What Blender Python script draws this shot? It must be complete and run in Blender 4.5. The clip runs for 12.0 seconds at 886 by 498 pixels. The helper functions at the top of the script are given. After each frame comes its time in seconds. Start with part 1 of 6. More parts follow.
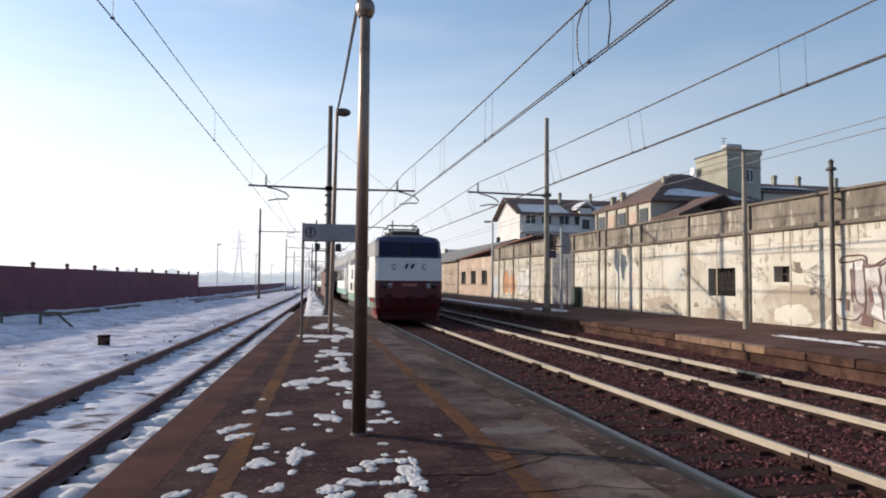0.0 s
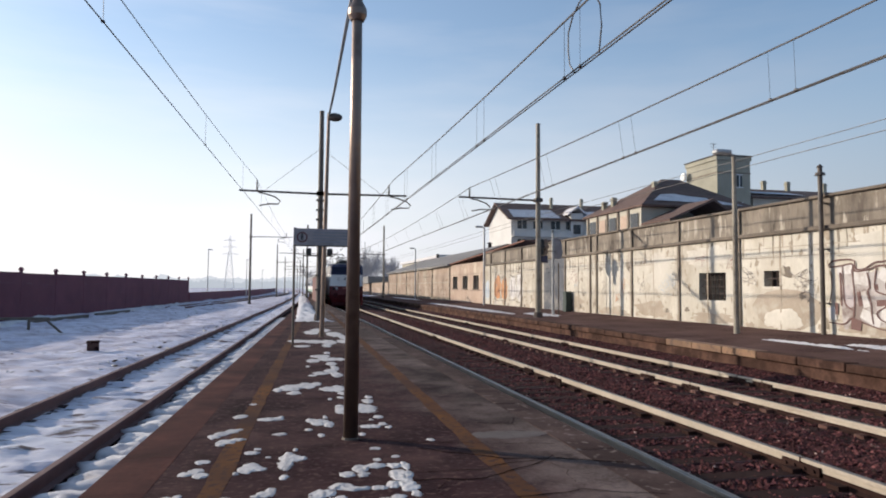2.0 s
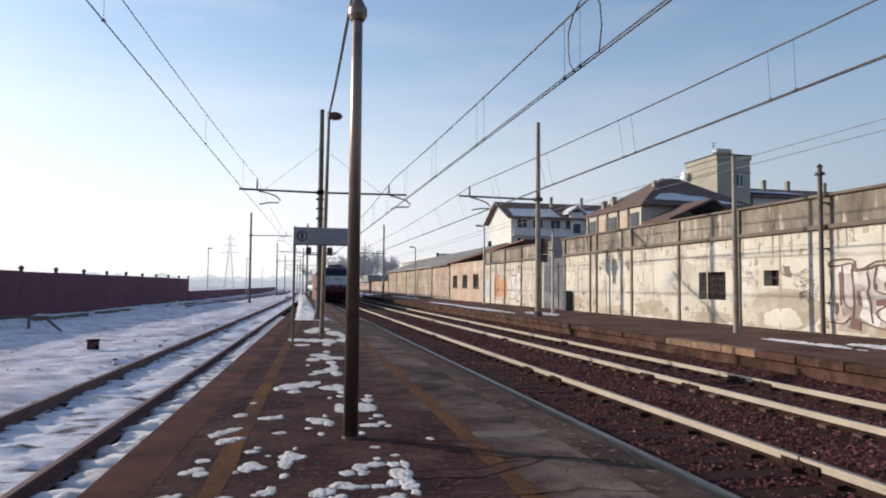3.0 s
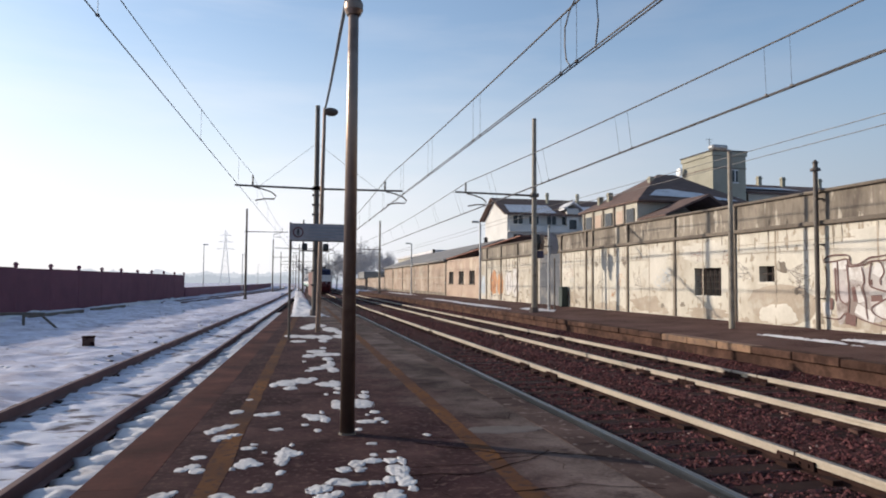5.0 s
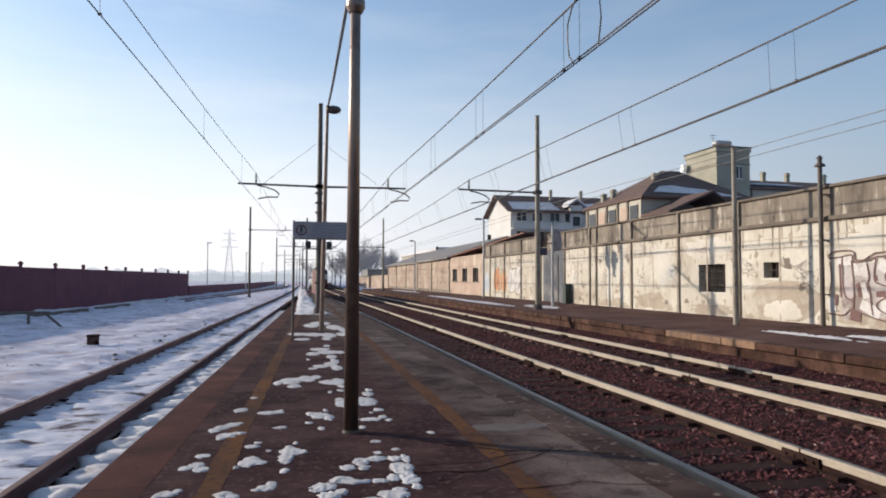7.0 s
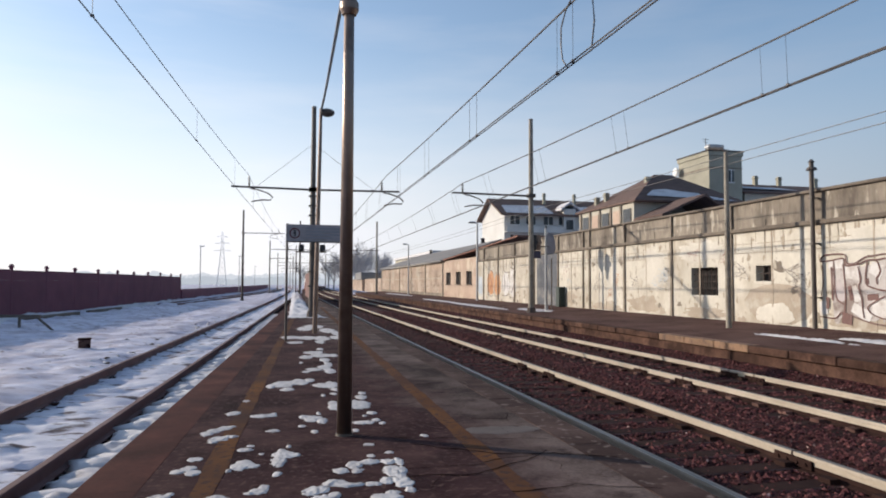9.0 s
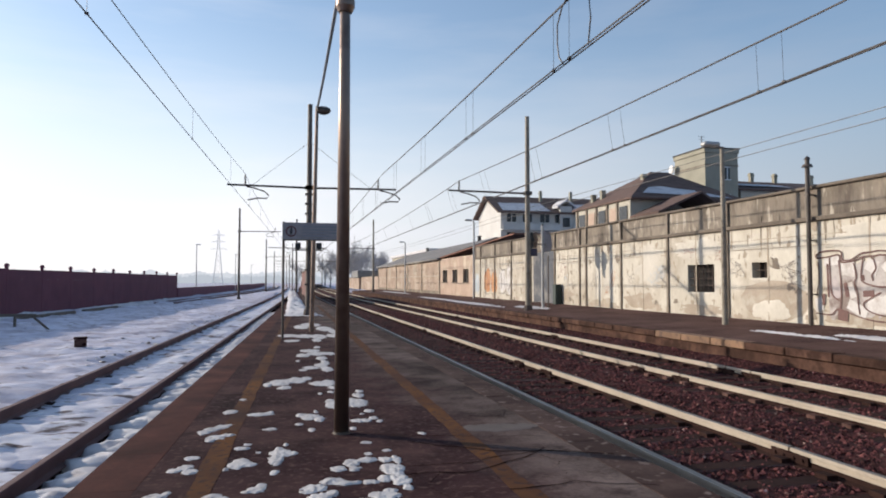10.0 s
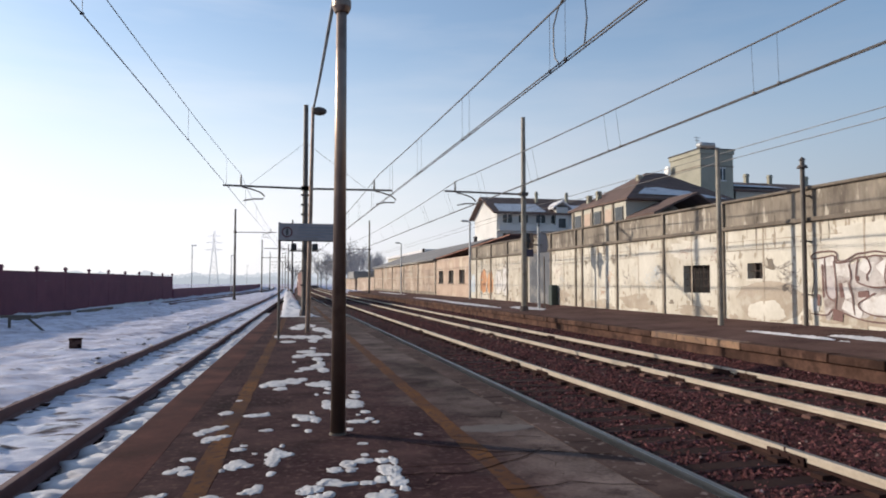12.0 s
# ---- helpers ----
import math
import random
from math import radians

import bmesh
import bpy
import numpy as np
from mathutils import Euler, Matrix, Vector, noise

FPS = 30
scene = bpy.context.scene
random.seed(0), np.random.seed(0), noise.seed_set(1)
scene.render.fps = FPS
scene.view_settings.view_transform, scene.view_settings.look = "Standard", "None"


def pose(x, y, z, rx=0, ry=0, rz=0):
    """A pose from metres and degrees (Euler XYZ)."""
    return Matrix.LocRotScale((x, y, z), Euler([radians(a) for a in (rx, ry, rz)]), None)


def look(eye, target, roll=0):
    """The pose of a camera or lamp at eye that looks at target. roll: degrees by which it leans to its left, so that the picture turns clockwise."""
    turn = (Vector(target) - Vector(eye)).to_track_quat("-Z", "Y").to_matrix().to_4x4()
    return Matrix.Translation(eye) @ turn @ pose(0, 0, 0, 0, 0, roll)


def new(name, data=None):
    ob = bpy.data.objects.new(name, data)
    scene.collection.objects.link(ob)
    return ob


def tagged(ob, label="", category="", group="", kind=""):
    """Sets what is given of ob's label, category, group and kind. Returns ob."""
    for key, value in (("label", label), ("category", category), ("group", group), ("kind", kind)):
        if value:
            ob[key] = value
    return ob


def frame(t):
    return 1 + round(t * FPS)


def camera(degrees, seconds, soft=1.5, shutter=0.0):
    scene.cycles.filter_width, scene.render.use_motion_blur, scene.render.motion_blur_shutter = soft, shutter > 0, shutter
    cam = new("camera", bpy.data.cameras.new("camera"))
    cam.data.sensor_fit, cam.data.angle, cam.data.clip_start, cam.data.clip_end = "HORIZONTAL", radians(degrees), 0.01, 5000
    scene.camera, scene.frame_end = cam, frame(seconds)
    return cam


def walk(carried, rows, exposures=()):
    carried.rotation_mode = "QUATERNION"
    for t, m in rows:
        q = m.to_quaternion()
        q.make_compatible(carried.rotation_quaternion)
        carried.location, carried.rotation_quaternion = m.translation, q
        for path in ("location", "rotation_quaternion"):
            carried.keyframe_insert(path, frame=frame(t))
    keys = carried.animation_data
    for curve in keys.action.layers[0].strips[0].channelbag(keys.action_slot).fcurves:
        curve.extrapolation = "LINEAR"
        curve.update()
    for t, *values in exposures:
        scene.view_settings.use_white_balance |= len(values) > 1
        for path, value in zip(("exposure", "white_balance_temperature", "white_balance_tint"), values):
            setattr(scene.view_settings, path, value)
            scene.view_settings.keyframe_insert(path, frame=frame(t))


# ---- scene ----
cam = camera(66.06, 12.0, soft=1.9)


def view(t, x, y, z, heading, rise, lean):
    """A row of the path: heading in degrees to the right of the tracks, rise above the horizon."""
    h, p = radians(heading), radians(rise)
    eye = Vector((x, y, z))
    way = Vector((math.sin(h) * math.cos(p), math.cos(h) * math.cos(p), math.sin(p)))
    return t, look(eye, eye + way, lean)


walk(cam, [
    view(0, 0.002, -0.040, 1.416, 11.717, 2.798, 0.471),
    view(0.5, -0.004, -0.035, 1.411, 12.010, 3.116, 0.214),
    view(1, -0.005, -0.043, 1.410, 12.018, 3.090, 0.125),
    view(1.5, -0.001, -0.037, 1.411, 12.286, 3.172, 0.275),
    view(2, -0.003, -0.029, 1.403, 12.428, 3.248, 0.389),
    view(2.5, -0.008, -0.035, 1.406, 12.366, 3.310, 0.523),
    view(3, -0.006, -0.042, 1.407, 12.436, 3.152, 0.460),
    view(5, -0.007, -0.026, 1.406, 12.767, 2.833, 0.401),
    view(5.5, -0.003, -0.026, 1.405, 12.780, 2.891, 0.340),
    view(6, -0.004, -0.015, 1.407, 12.764, 2.637, 0.257),
    view(6.5, -0.003, -0.006, 1.404, 12.605, 2.772, 0.248),
    view(7, -0.001, -0.017, 1.408, 12.476, 2.612, 0.181),
    view(9, 0.000, -0.011, 1.401, 13.014, 2.898, 0.193),
    view(9.5, -0.001, -0.012, 1.404, 13.170, 2.760, -0.040),
    view(10, -0.001, -0.001, 1.399, 13.302, 2.718, 0.016),
    view(10.5, -0.000, -0.000, 1.400, 13.372, 2.706, -0.000),
    view(11, -0.002, -0.010, 1.399, 13.513, 2.750, 0.036),
    view(11.5, 0.003, -0.004, 1.401, 13.495, 2.764, -0.069),
    view(12, -0.006, 0.002, 1.398, 13.640, 2.786, -0.012),
], exposures=[(0, 0.37), (1.5, 0.38), (2, 0.30), (12, 0.29)])

# ---- light ----
SUN_EL, SUN_AZ = radians(17.0), math.atan2(-0.831, 0.556)   # azimuth from +y, towards the fields
world = bpy.data.worlds.new("winter_sky")
scene.world = world
world.use_nodes = True
_w = world.node_tree
_sky = _w.nodes.new("ShaderNodeTexSky")
_sky.sky_type, _sky.sun_disc = "NISHITA", False
_sky.sun_elevation, _sky.sun_rotation = SUN_EL, SUN_AZ
_sky.air_density, _sky.dust_density, _sky.ozone_density = 1.15, 0.9, 3.2
_bg = _w.nodes["Background"]
_bg.inputs["Strength"].default_value = 0.15
# winter haze: the sky pales evenly towards the horizon all round
_tc = _w.nodes.new("ShaderNodeTexCoord")
_sep = _w.nodes.new("ShaderNodeSeparateXYZ")
_w.links.new(_tc.outputs["Generated"], _sep.inputs[0])
_mr = _w.nodes.new("ShaderNodeMapRange")
_mr.interpolation_type = "SMOOTHERSTEP"
for _k, _v in (("From Min", -0.02), ("From Max", 0.42), ("To Min", 0.90), ("To Max", 0.10)):
    _mr.inputs[_k].default_value = _v
_w.links.new(_sep.outputs["Z"], _mr.inputs["Value"])
_mix = _w.nodes.new("ShaderNodeMix")
_mix.data_type = "RGBA"
# thin streaks of high cloud
_cm = _w.nodes.new("ShaderNodeMapping")
_cm.inputs["Scale"].default_value = (1.2, 1.2, 7.0)
_cm.inputs["Rotation"].default_value = (0.0, radians(14), radians(20))
_w.links.new(_tc.outputs["Generated"], _cm.inputs["Vector"])
_cn = _w.nodes.new("ShaderNodeTexNoise")
_cn.inputs["Scale"].default_value, _cn.inputs["Detail"].default_value, _cn.inputs["Roughness"].default_value = 1.6, 5, 0.55
_w.links.new(_cm.outputs["Vector"], _cn.inputs["Vector"])
_cr = _w.nodes.new("ShaderNodeMapRange")
for _k, _v in (("From Min", 0.48), ("From Max", 0.75), ("To Min", 0.0), ("To Max", 0.22)):
    _cr.inputs[_k].default_value = _v
_w.links.new(_cn.outputs["Fac"], _cr.inputs["Value"])
_ca = _w.nodes.new("ShaderNodeMath")
_ca.operation, _ca.use_clamp = "ADD", True
_w.links.new(_mr.outputs["Result"], _ca.inputs[0])
_w.links.new(_cr.outputs["Result"], _ca.inputs[1])
_w.links.new(_ca.outputs[0], _mix.inputs[0])
_w.links.new(_sky.outputs["Color"], _mix.inputs[6])
# the haze is brightest around the sun
_dot = _w.nodes.new("ShaderNodeVectorMath")
_dot.operation = "DOT_PRODUCT"
_w.links.new(_tc.outputs["Generated"], _dot.inputs[0])
_dot.inputs[1].default_value = (-0.831, 0.556, 0.0)
_dr = _w.nodes.new("ShaderNodeMapRange")
for _k, _v in (("From Min", -0.60), ("From Max", 0.60), ("To Min", 0.0), ("To Max", 1.0)):
    _dr.inputs[_k].default_value = _v
_w.links.new(_dot.outputs["Value"], _dr.inputs["Value"])
_hz = _w.nodes.new("ShaderNodeMix")
_hz.data_type = "RGBA"
_hz.inputs[6].default_value, _hz.inputs[7].default_value = (0.85, 1.2, 1.85, 1), (5.6, 5.6, 5.9, 1)
_w.links.new(_dr.outputs["Result"], _hz.inputs[0])
_w.links.new(_hz.outputs[2], _mix.inputs[7])
_w.links.new(_mix.outputs[2], _bg.inputs["Color"])
_sun = bpy.data.lights.new("sun", "SUN")
_sun.energy, _sun.angle, _sun.color = 3.9, radians(0.6), (1.0, 0.87, 0.72)
sun = new("sun", _sun)
_d = Vector((-0.831 * math.cos(SUN_EL), 0.556 * math.cos(SUN_EL), math.sin(SUN_EL)))
sun.matrix_world = look(_d * 60, (0, 0, 0))


# ---- materials ----
def material(name, dark, light, rough=0.8, metal=0.0, coarse=0.6, fine=14.0, bump=0.25, depth=0.01, spots=None, amount=0.5, spot_scale=1.5, vary=0.0, stretch=(1, 1, 1), edge=0.08, spec=0.5, speck=None, speck_scale=40.0, speck_amount=0.36, island=0.0, zone=None):
    """A surface between two colours: coarse stains, fine grain, relief, and spots of a third colour."""
    m = bpy.data.materials.new(name)
    m.use_nodes = True
    nt = m.node_tree
    n, ln = nt.nodes, nt.links
    bsdf = n["Principled BSDF"]
    mp = n.new("ShaderNodeMapping")
    mp.inputs["Scale"].default_value = stretch
    geo = n.new("ShaderNodeNewGeometry")
    ln.new(geo.outputs["Position"], mp.inputs["Vector"])

    def noise_tex(scale, detail, roughness=0.6):
        t = n.new("ShaderNodeTexNoise")
        t.inputs["Scale"].default_value = scale
        t.inputs["Detail"].default_value = detail
        t.inputs["Roughness"].default_value = roughness
        ln.new(mp.outputs["Vector"], t.inputs["Vector"])
        return t.outputs["Fac"]

    def mixed(a, b, fac):
        x = n.new("ShaderNodeMix")
        x.data_type = "RGBA"
        for sock, v in ((x.inputs[0], fac), (x.inputs[6], a), (x.inputs[7], b)):
            if isinstance(v, (tuple, float)):
                sock.default_value = (*v, 1) if isinstance(v, tuple) else v
            else:
                ln.new(v, sock)
        return x.outputs[2]

    def span(v, lo, hi):
        r = n.new("ShaderNodeMapRange")
        r.inputs["From Min"].default_value, r.inputs["From Max"].default_value = lo, hi
        ln.new(v, r.inputs["Value"])
        return r.outputs["Result"]

    big, small = noise_tex(coarse, 4), noise_tex(fine, 5, 0.7)
    add = n.new("ShaderNodeMath")
    add.operation = "MULTIPLY_ADD"
    ln.new(small, add.inputs[0])
    add.inputs[1].default_value = 0.55
    ln.new(big, add.inputs[2])
    fac = span(add.outputs[0], 0.5, 1.05)
    col = mixed(dark, light, fac)
    if spots:
        s = span(noise_tex(spot_scale, 6, 0.62), 1 - amount - edge, 1 - amount + edge)
        col = mixed(col, spots, s)
    if speck:
        col = mixed(col, speck, span(noise_tex(speck_scale, 2, 0.5), 1 - speck_amount - 0.03, 1 - speck_amount + 0.05))
    if zone:
        lo, hi, za, zb = zone
        sep = n.new("ShaderNodeSeparateXYZ")
        ln.new(geo.outputs["Position"], sep.inputs[0])
        sway = n.new("ShaderNodeMath")
        sway.operation = "MULTIPLY_ADD"
        ln.new(noise_tex(1.1, 6, 0.65), sway.inputs[0])
        sway.inputs[1].default_value = 2.4
        lean = n.new("ShaderNodeMath")
        lean.operation = "MULTIPLY_ADD"
        ln.new(sep.outputs["Y"], lean.inputs[0])
        lean.inputs[1].default_value = 0.045
        ln.new(sep.outputs["X"], lean.inputs[2])
        ln.new(lean.outputs[0], sway.inputs[2])
        col = mixed(col, mixed(za, zb, span(add.outputs[0], 0.55, 1.0)), span(sway.outputs[0], lo + 1.2, hi + 1.2))
        col = mixed(col, dark, span(noise_tex(2.3, 8, 0.72), 0.50, 0.74))
        col = mixed(col, zb, span(noise_tex(9.0, 5, 0.7), 0.64, 0.86))
    if island:
        tone = n.new("ShaderNodeHueSaturation")
        ir = n.new("ShaderNodeMapRange")
        ir.inputs["To Min"].default_value, ir.inputs["To Max"].default_value = 1 - island, 1 + island
        ln.new(geo.outputs["Random Per Island"], ir.inputs["Value"])
        ln.new(ir.outputs["Result"], tone.inputs["Value"])
        ln.new(col, tone.inputs["Color"])
        col = tone.outputs["Color"]
    if vary:
        info = n.new("ShaderNodeObjectInfo")
        hsv = n.new("ShaderNodeHueSaturation")
        v = span(info.outputs["Random"], 0.0, 1.0)
        r = n.new("ShaderNodeMapRange")
        r.inputs["To Min"].default_value, r.inputs["To Max"].default_value = 1 - vary, 1 + vary
        ln.new(v, r.inputs["Value"])
        ln.new(r.outputs["Result"], hsv.inputs["Value"])
        ln.new(col, hsv.inputs["Color"])
        col = hsv.outputs["Color"]
    ln.new(col, bsdf.inputs["Base Color"])
    bsdf.inputs["Metallic"].default_value = metal
    bsdf.inputs["Specular IOR Level"].default_value = spec
    rr = n.new("ShaderNodeMapRange")
    rr.inputs["To Min"].default_value, rr.inputs["To Max"].default_value = max(0.02, rough - 0.12), min(1, rough + 0.12)
    ln.new(small, rr.inputs["Value"])
    ln.new(rr.outputs["Result"], bsdf.inputs["Roughness"])
    if bump:
        b = n.new("ShaderNodeBump")
        b.inputs["Strength"].default_value, b.inputs["Distance"].default_value = bump, depth
        ln.new(add.outputs[0], b.inputs["Height"])
        ln.new(b.outputs["Normal"], bsdf.inputs["Normal"])
    return m


M_SNOW = material("snow", (0.44, 0.43, 0.46), (0.68, 0.665, 0.66), 0.75, coarse=0.9, fine=9, bump=0.7, depth=0.03, spots=(0.30, 0.27, 0.27), amount=0.36, spot_scale=3.0)
M_CRUST = material("old_snow_crust", (0.40, 0.375, 0.365), (0.66, 0.63, 0.605), 0.8, coarse=3.0, fine=30, bump=0.5, depth=0.012, spots=(0.26, 0.235, 0.23), amount=0.37, spot_scale=7.0)
M_FIELD = material("snowy_ground", (0.48, 0.47, 0.57), (0.72, 0.71, 0.78), 0.75, coarse=0.5, fine=5, bump=0.8, depth=0.07, spots=(0.30, 0.255, 0.30), amount=0.43, spot_scale=0.9, edge=0.14, stretch=(0.7, 1.5, 1), speck=(0.20, 0.16, 0.17), speck_scale=3.4, speck_amount=0.35)
M_SNOW_TRACK = material("track_snow", (0.46, 0.455, 0.55), (0.76, 0.75, 0.78), 0.7, coarse=1.5, fine=14, bump=0.9, depth=0.04, spots=(0.10, 0.065, 0.062), amount=0.415, spot_scale=2.6, stretch=(0.5, 1.8, 1), edge=0.04)
M_EARTH = material("bare_earth", (0.07, 0.05, 0.04), (0.15, 0.11, 0.085), 0.95, coarse=0.4, fine=8, bump=0.8, depth=0.04)
M_BALLAST = material("ballast", (0.018, 0.006, 0.007), (0.085, 0.035, 0.033), 0.95, spec=0.1, coarse=2.0, fine=26, bump=1.0, depth=0.04)
M_STONE = material("ballast_stone", (0.034, 0.008, 0.010), (0.150, 0.056, 0.053), 0.85, spec=0.2, coarse=9.0, fine=40, bump=0.3, speck=(0.34, 0.24, 0.21), speck_scale=8.0, speck_amount=0.31, island=0.85)
M_SLEEPER = material("sleeper", (0.065, 0.032, 0.027), (0.205, 0.122, 0.103), 0.9, spec=0.06, coarse=2.5, fine=18, bump=0.7, vary=0.4, stretch=(0.3, 1, 1), speck=(0.028, 0.012, 0.012), speck_scale=9.0, speck_amount=0.43)
M_RAIL = material("rail_steel", (0.31, 0.26, 0.205), (0.50, 0.435, 0.355), 0.5, metal=0.0, coarse=1.0, fine=20, bump=0.2)
M_RAIL_TOP = material("polished_rail_head", (0.15, 0.135, 0.12), (0.24, 0.22, 0.20), 0.55, metal=0.4, coarse=1.0, fine=16, bump=0.05)
M_CLIP = material("rail_clip", (0.018, 0.009, 0.008), (0.045, 0.024, 0.020), 0.9, coarse=2, fine=20, bump=0.2, spec=0.08)
M_RAIL_RUST = material("rusty_rail", (0.10, 0.048, 0.042), (0.19, 0.10, 0.088), 0.8, coarse=1.0, fine=20, bump=0.3)
M_ASPHALT = material("platform_asphalt", (0.026, 0.012, 0.011), (0.085, 0.045, 0.039), 0.95, spec=0.08, coarse=0.55, fine=30, bump=0.5, depth=0.01, spots=(0.135, 0.080, 0.068), amount=0.46, spot_scale=0.7, edge=0.16, speck=(0.110, 0.065, 0.055), speck_scale=17.0, speck_amount=0.42)
M_ISLAND = material("island_asphalt", (0.012, 0.0046, 0.0062), (0.050, 0.0215, 0.0240), 0.95, spec=0.06, coarse=0.7, fine=30, bump=0.7, depth=0.014, spots=(0.084, 0.044, 0.041), amount=0.45, spot_scale=1.0, edge=0.14, speck=(0.088, 0.050, 0.043), speck_scale=17.0, speck_amount=0.41, zone=(1.55, 2.60, (0.016, 0.010, 0.009), (0.200, 0.150, 0.132)))
M_COPING = material("coping_stone", (0.036, 0.0125, 0.0105), (0.125, 0.046, 0.036), 0.9, spec=0.08, coarse=1.2, fine=24, bump=0.5, vary=0.08, spots=(0.034, 0.0125, 0.0115), amount=0.45, spot_scale=0.8, edge=0.14)
M_EDGE = material("platform_edge_stone", (0.036, 0.022, 0.019), (0.125, 0.082, 0.070), 0.9, spec=0.08, coarse=1.0, fine=24, bump=0.6, vary=0.15, spots=(0.030, 0.016, 0.014), amount=0.45, spot_scale=1.4, edge=0.16, speck=(0.17, 0.13, 0.115), speck_scale=9.0, speck_amount=0.36)
M_COPING_ORANGE = material("worn_orange_coping", (0.14, 0.078, 0.046), (0.27, 0.16, 0.095), 0.85, coarse=1.5, fine=20, bump=0.4, vary=0.1, spots=(0.08, 0.048, 0.037), amount=0.44, spot_scale=3.0)
M_YELLOW = material("worn_yellow_paint", (0.105, 0.042, 0.013), (0.235, 0.098, 0.025), 0.85, spec=0.06, coarse=0.8, fine=24, bump=0.3, spots=(0.055, 0.028, 0.022), amount=0.57, spot_scale=0.9, edge=0.22, speck=(0.06, 0.033, 0.026), speck_scale=14, speck_amount=0.44)
M_PLASTER = material("peeling_plaster", (0.43, 0.395, 0.33), (0.64, 0.605, 0.53), 0.9, coarse=0.5, fine=9, bump=0.5, depth=0.015, spots=(0.345, 0.29, 0.225), amount=0.40, spot_scale=0.55, edge=0.12, stretch=(1, 1, 0.6), speck=(0.32, 0.27, 0.21), speck_scale=5.0, speck_amount=0.37)
M_FACE = material("platform_face_masonry", (0.035, 0.018, 0.014), (0.125, 0.070, 0.052), 0.95, coarse=1.4, fine=14, bump=0.8, spec=0.1, vary=0.2, spots=(0.035, 0.019, 0.015), amount=0.46, spot_scale=2.2)
M_WALL_TOP = material("stained_concrete", (0.13, 0.105, 0.085), (0.35, 0.305, 0.245), 0.92, coarse=0.55, fine=7, bump=0.5, stretch=(1, 1, 0.35), spots=(0.085, 0.068, 0.055), amount=0.43, spot_scale=0.9, speck=(0.40, 0.36, 0.30), speck_scale=4.0, speck_amount=0.37)
M_LEDGE = material("dark_ledge", (0.07, 0.055, 0.045), (0.20, 0.165, 0.13), 0.92, coarse=0.8, fine=12, bump=0.4)
M_PILASTER = material("dark_pilaster", (0.11, 0.09, 0.07), (0.30, 0.25, 0.20), 0.9, coarse=0.8, fine=12, bump=0.4)


# ---- mesh helpers ----
def box(bm, x0, x1, y0, y1, z0, z1, bevel=0.0):
    g = bmesh.ops.create_cube(bm, size=1.0, matrix=Matrix.LocRotScale(((x0 + x1) / 2, (y0 + y1) / 2, (z0 + z1) / 2), None, (abs(x1 - x0), abs(y1 - y0), abs(z1 - z0))))
    if bevel:
        es = list({e for v in g["verts"] for e in v.link_edges})
        bmesh.ops.bevel(bm, geom=es, offset=bevel, segments=1, affect="EDGES")


def tube(bm, a, b, r0, r1=None, sides=10):
    a, b = Vector(a), Vector(b)
    q = (b - a).to_track_quat("Z", "Y")
    bmesh.ops.create_cone(bm, cap_ends=True, segments=sides, radius1=r0, radius2=r0 if r1 is None else r1, depth=(b - a).length,
                          matrix=Matrix.LocRotScale((a + b) / 2, q, None))


def prism(bm, outline, y0, y1):
    """Extrudes an outline of (x, z) along y."""
    lo = [bm.verts.new((x, y0, z)) for x, z in outline]
    hi = [bm.verts.new((x, y1, z)) for x, z in outline]
    n = len(outline)
    bm.faces.new(lo), bm.faces.new(list(reversed(hi)))
    for i in range(n):
        bm.faces.new((lo[i], hi[i], hi[(i + 1) % n], lo[(i + 1) % n]))
    bmesh.ops.recalc_face_normals(bm, faces=bm.faces[:])


def mesh_of(name, bm, *mats):
    me = bpy.data.meshes.new(name)
    bm.to_mesh(me)
    bm.free()
    for m in mats:
        me.materials.append(m)
    return me


def part(name, bm, mat, parent=None, label=""):
    mats = mat if isinstance(mat, (list, tuple)) else (mat,)
    ob = new(name, mesh_of(name, bm, *mats))
    ob.parent = parent
    if label:
        ob["label"] = label
    return ob


def empty(name, x, y, z, label="", category="", group="", kind="", turn=0):
    ob = new(name)
    ob.empty_display_size = 0.2
    ob.matrix_basis = pose(x, y, z, 0, 0, turn)
    return tagged(ob, label, category, group, kind)


def bm_box(*a, **k):
    bm = bmesh.new()
    box(bm, *a, **k)
    return bm


def sheet(xs, ys, height):
    """A surface over a grid; height(x, y) gives z."""
    bm = bmesh.new()
    rows = [[bm.verts.new((x, y, height(x, y))) for x in xs] for y in ys]
    for a, b in zip(rows, rows[1:]):
        for i in range(len(xs) - 1):
            bm.faces.new((a[i], a[i + 1], b[i + 1], b[i]))
    for f in bm.faces:
        f.smooth = True
    return bm


def steps(a, b, d):
    n = max(1, round((b - a) / d))
    return [a + (b - a) * i / n for i in range(n + 1)]


# ---- plan: z = 0 is the island platform's top ----
RAIL_Z = -0.27          # top of the rails
FOOT_Z = RAIL_Z - 0.165
TRACK_1, TRACK_2 = 4.28, 7.80
WALL_X = 13.6
SPAN = [-24.0, 28.5, 81.0, 134.0, 187.0, 240.0]


def siding_x(y):
    """Axis of the snowed-up track: straight, then a wide bend."""
    x = -2.78 + 0.0405 * (y - 10)
    return x if y < 60 else x - 1.3e-4 * (y - 60) ** 2


def bend(y):
    """How far the main tracks swing aside beyond the platforms."""
    return 1.0e-4 * max(0, y - 40) ** 2


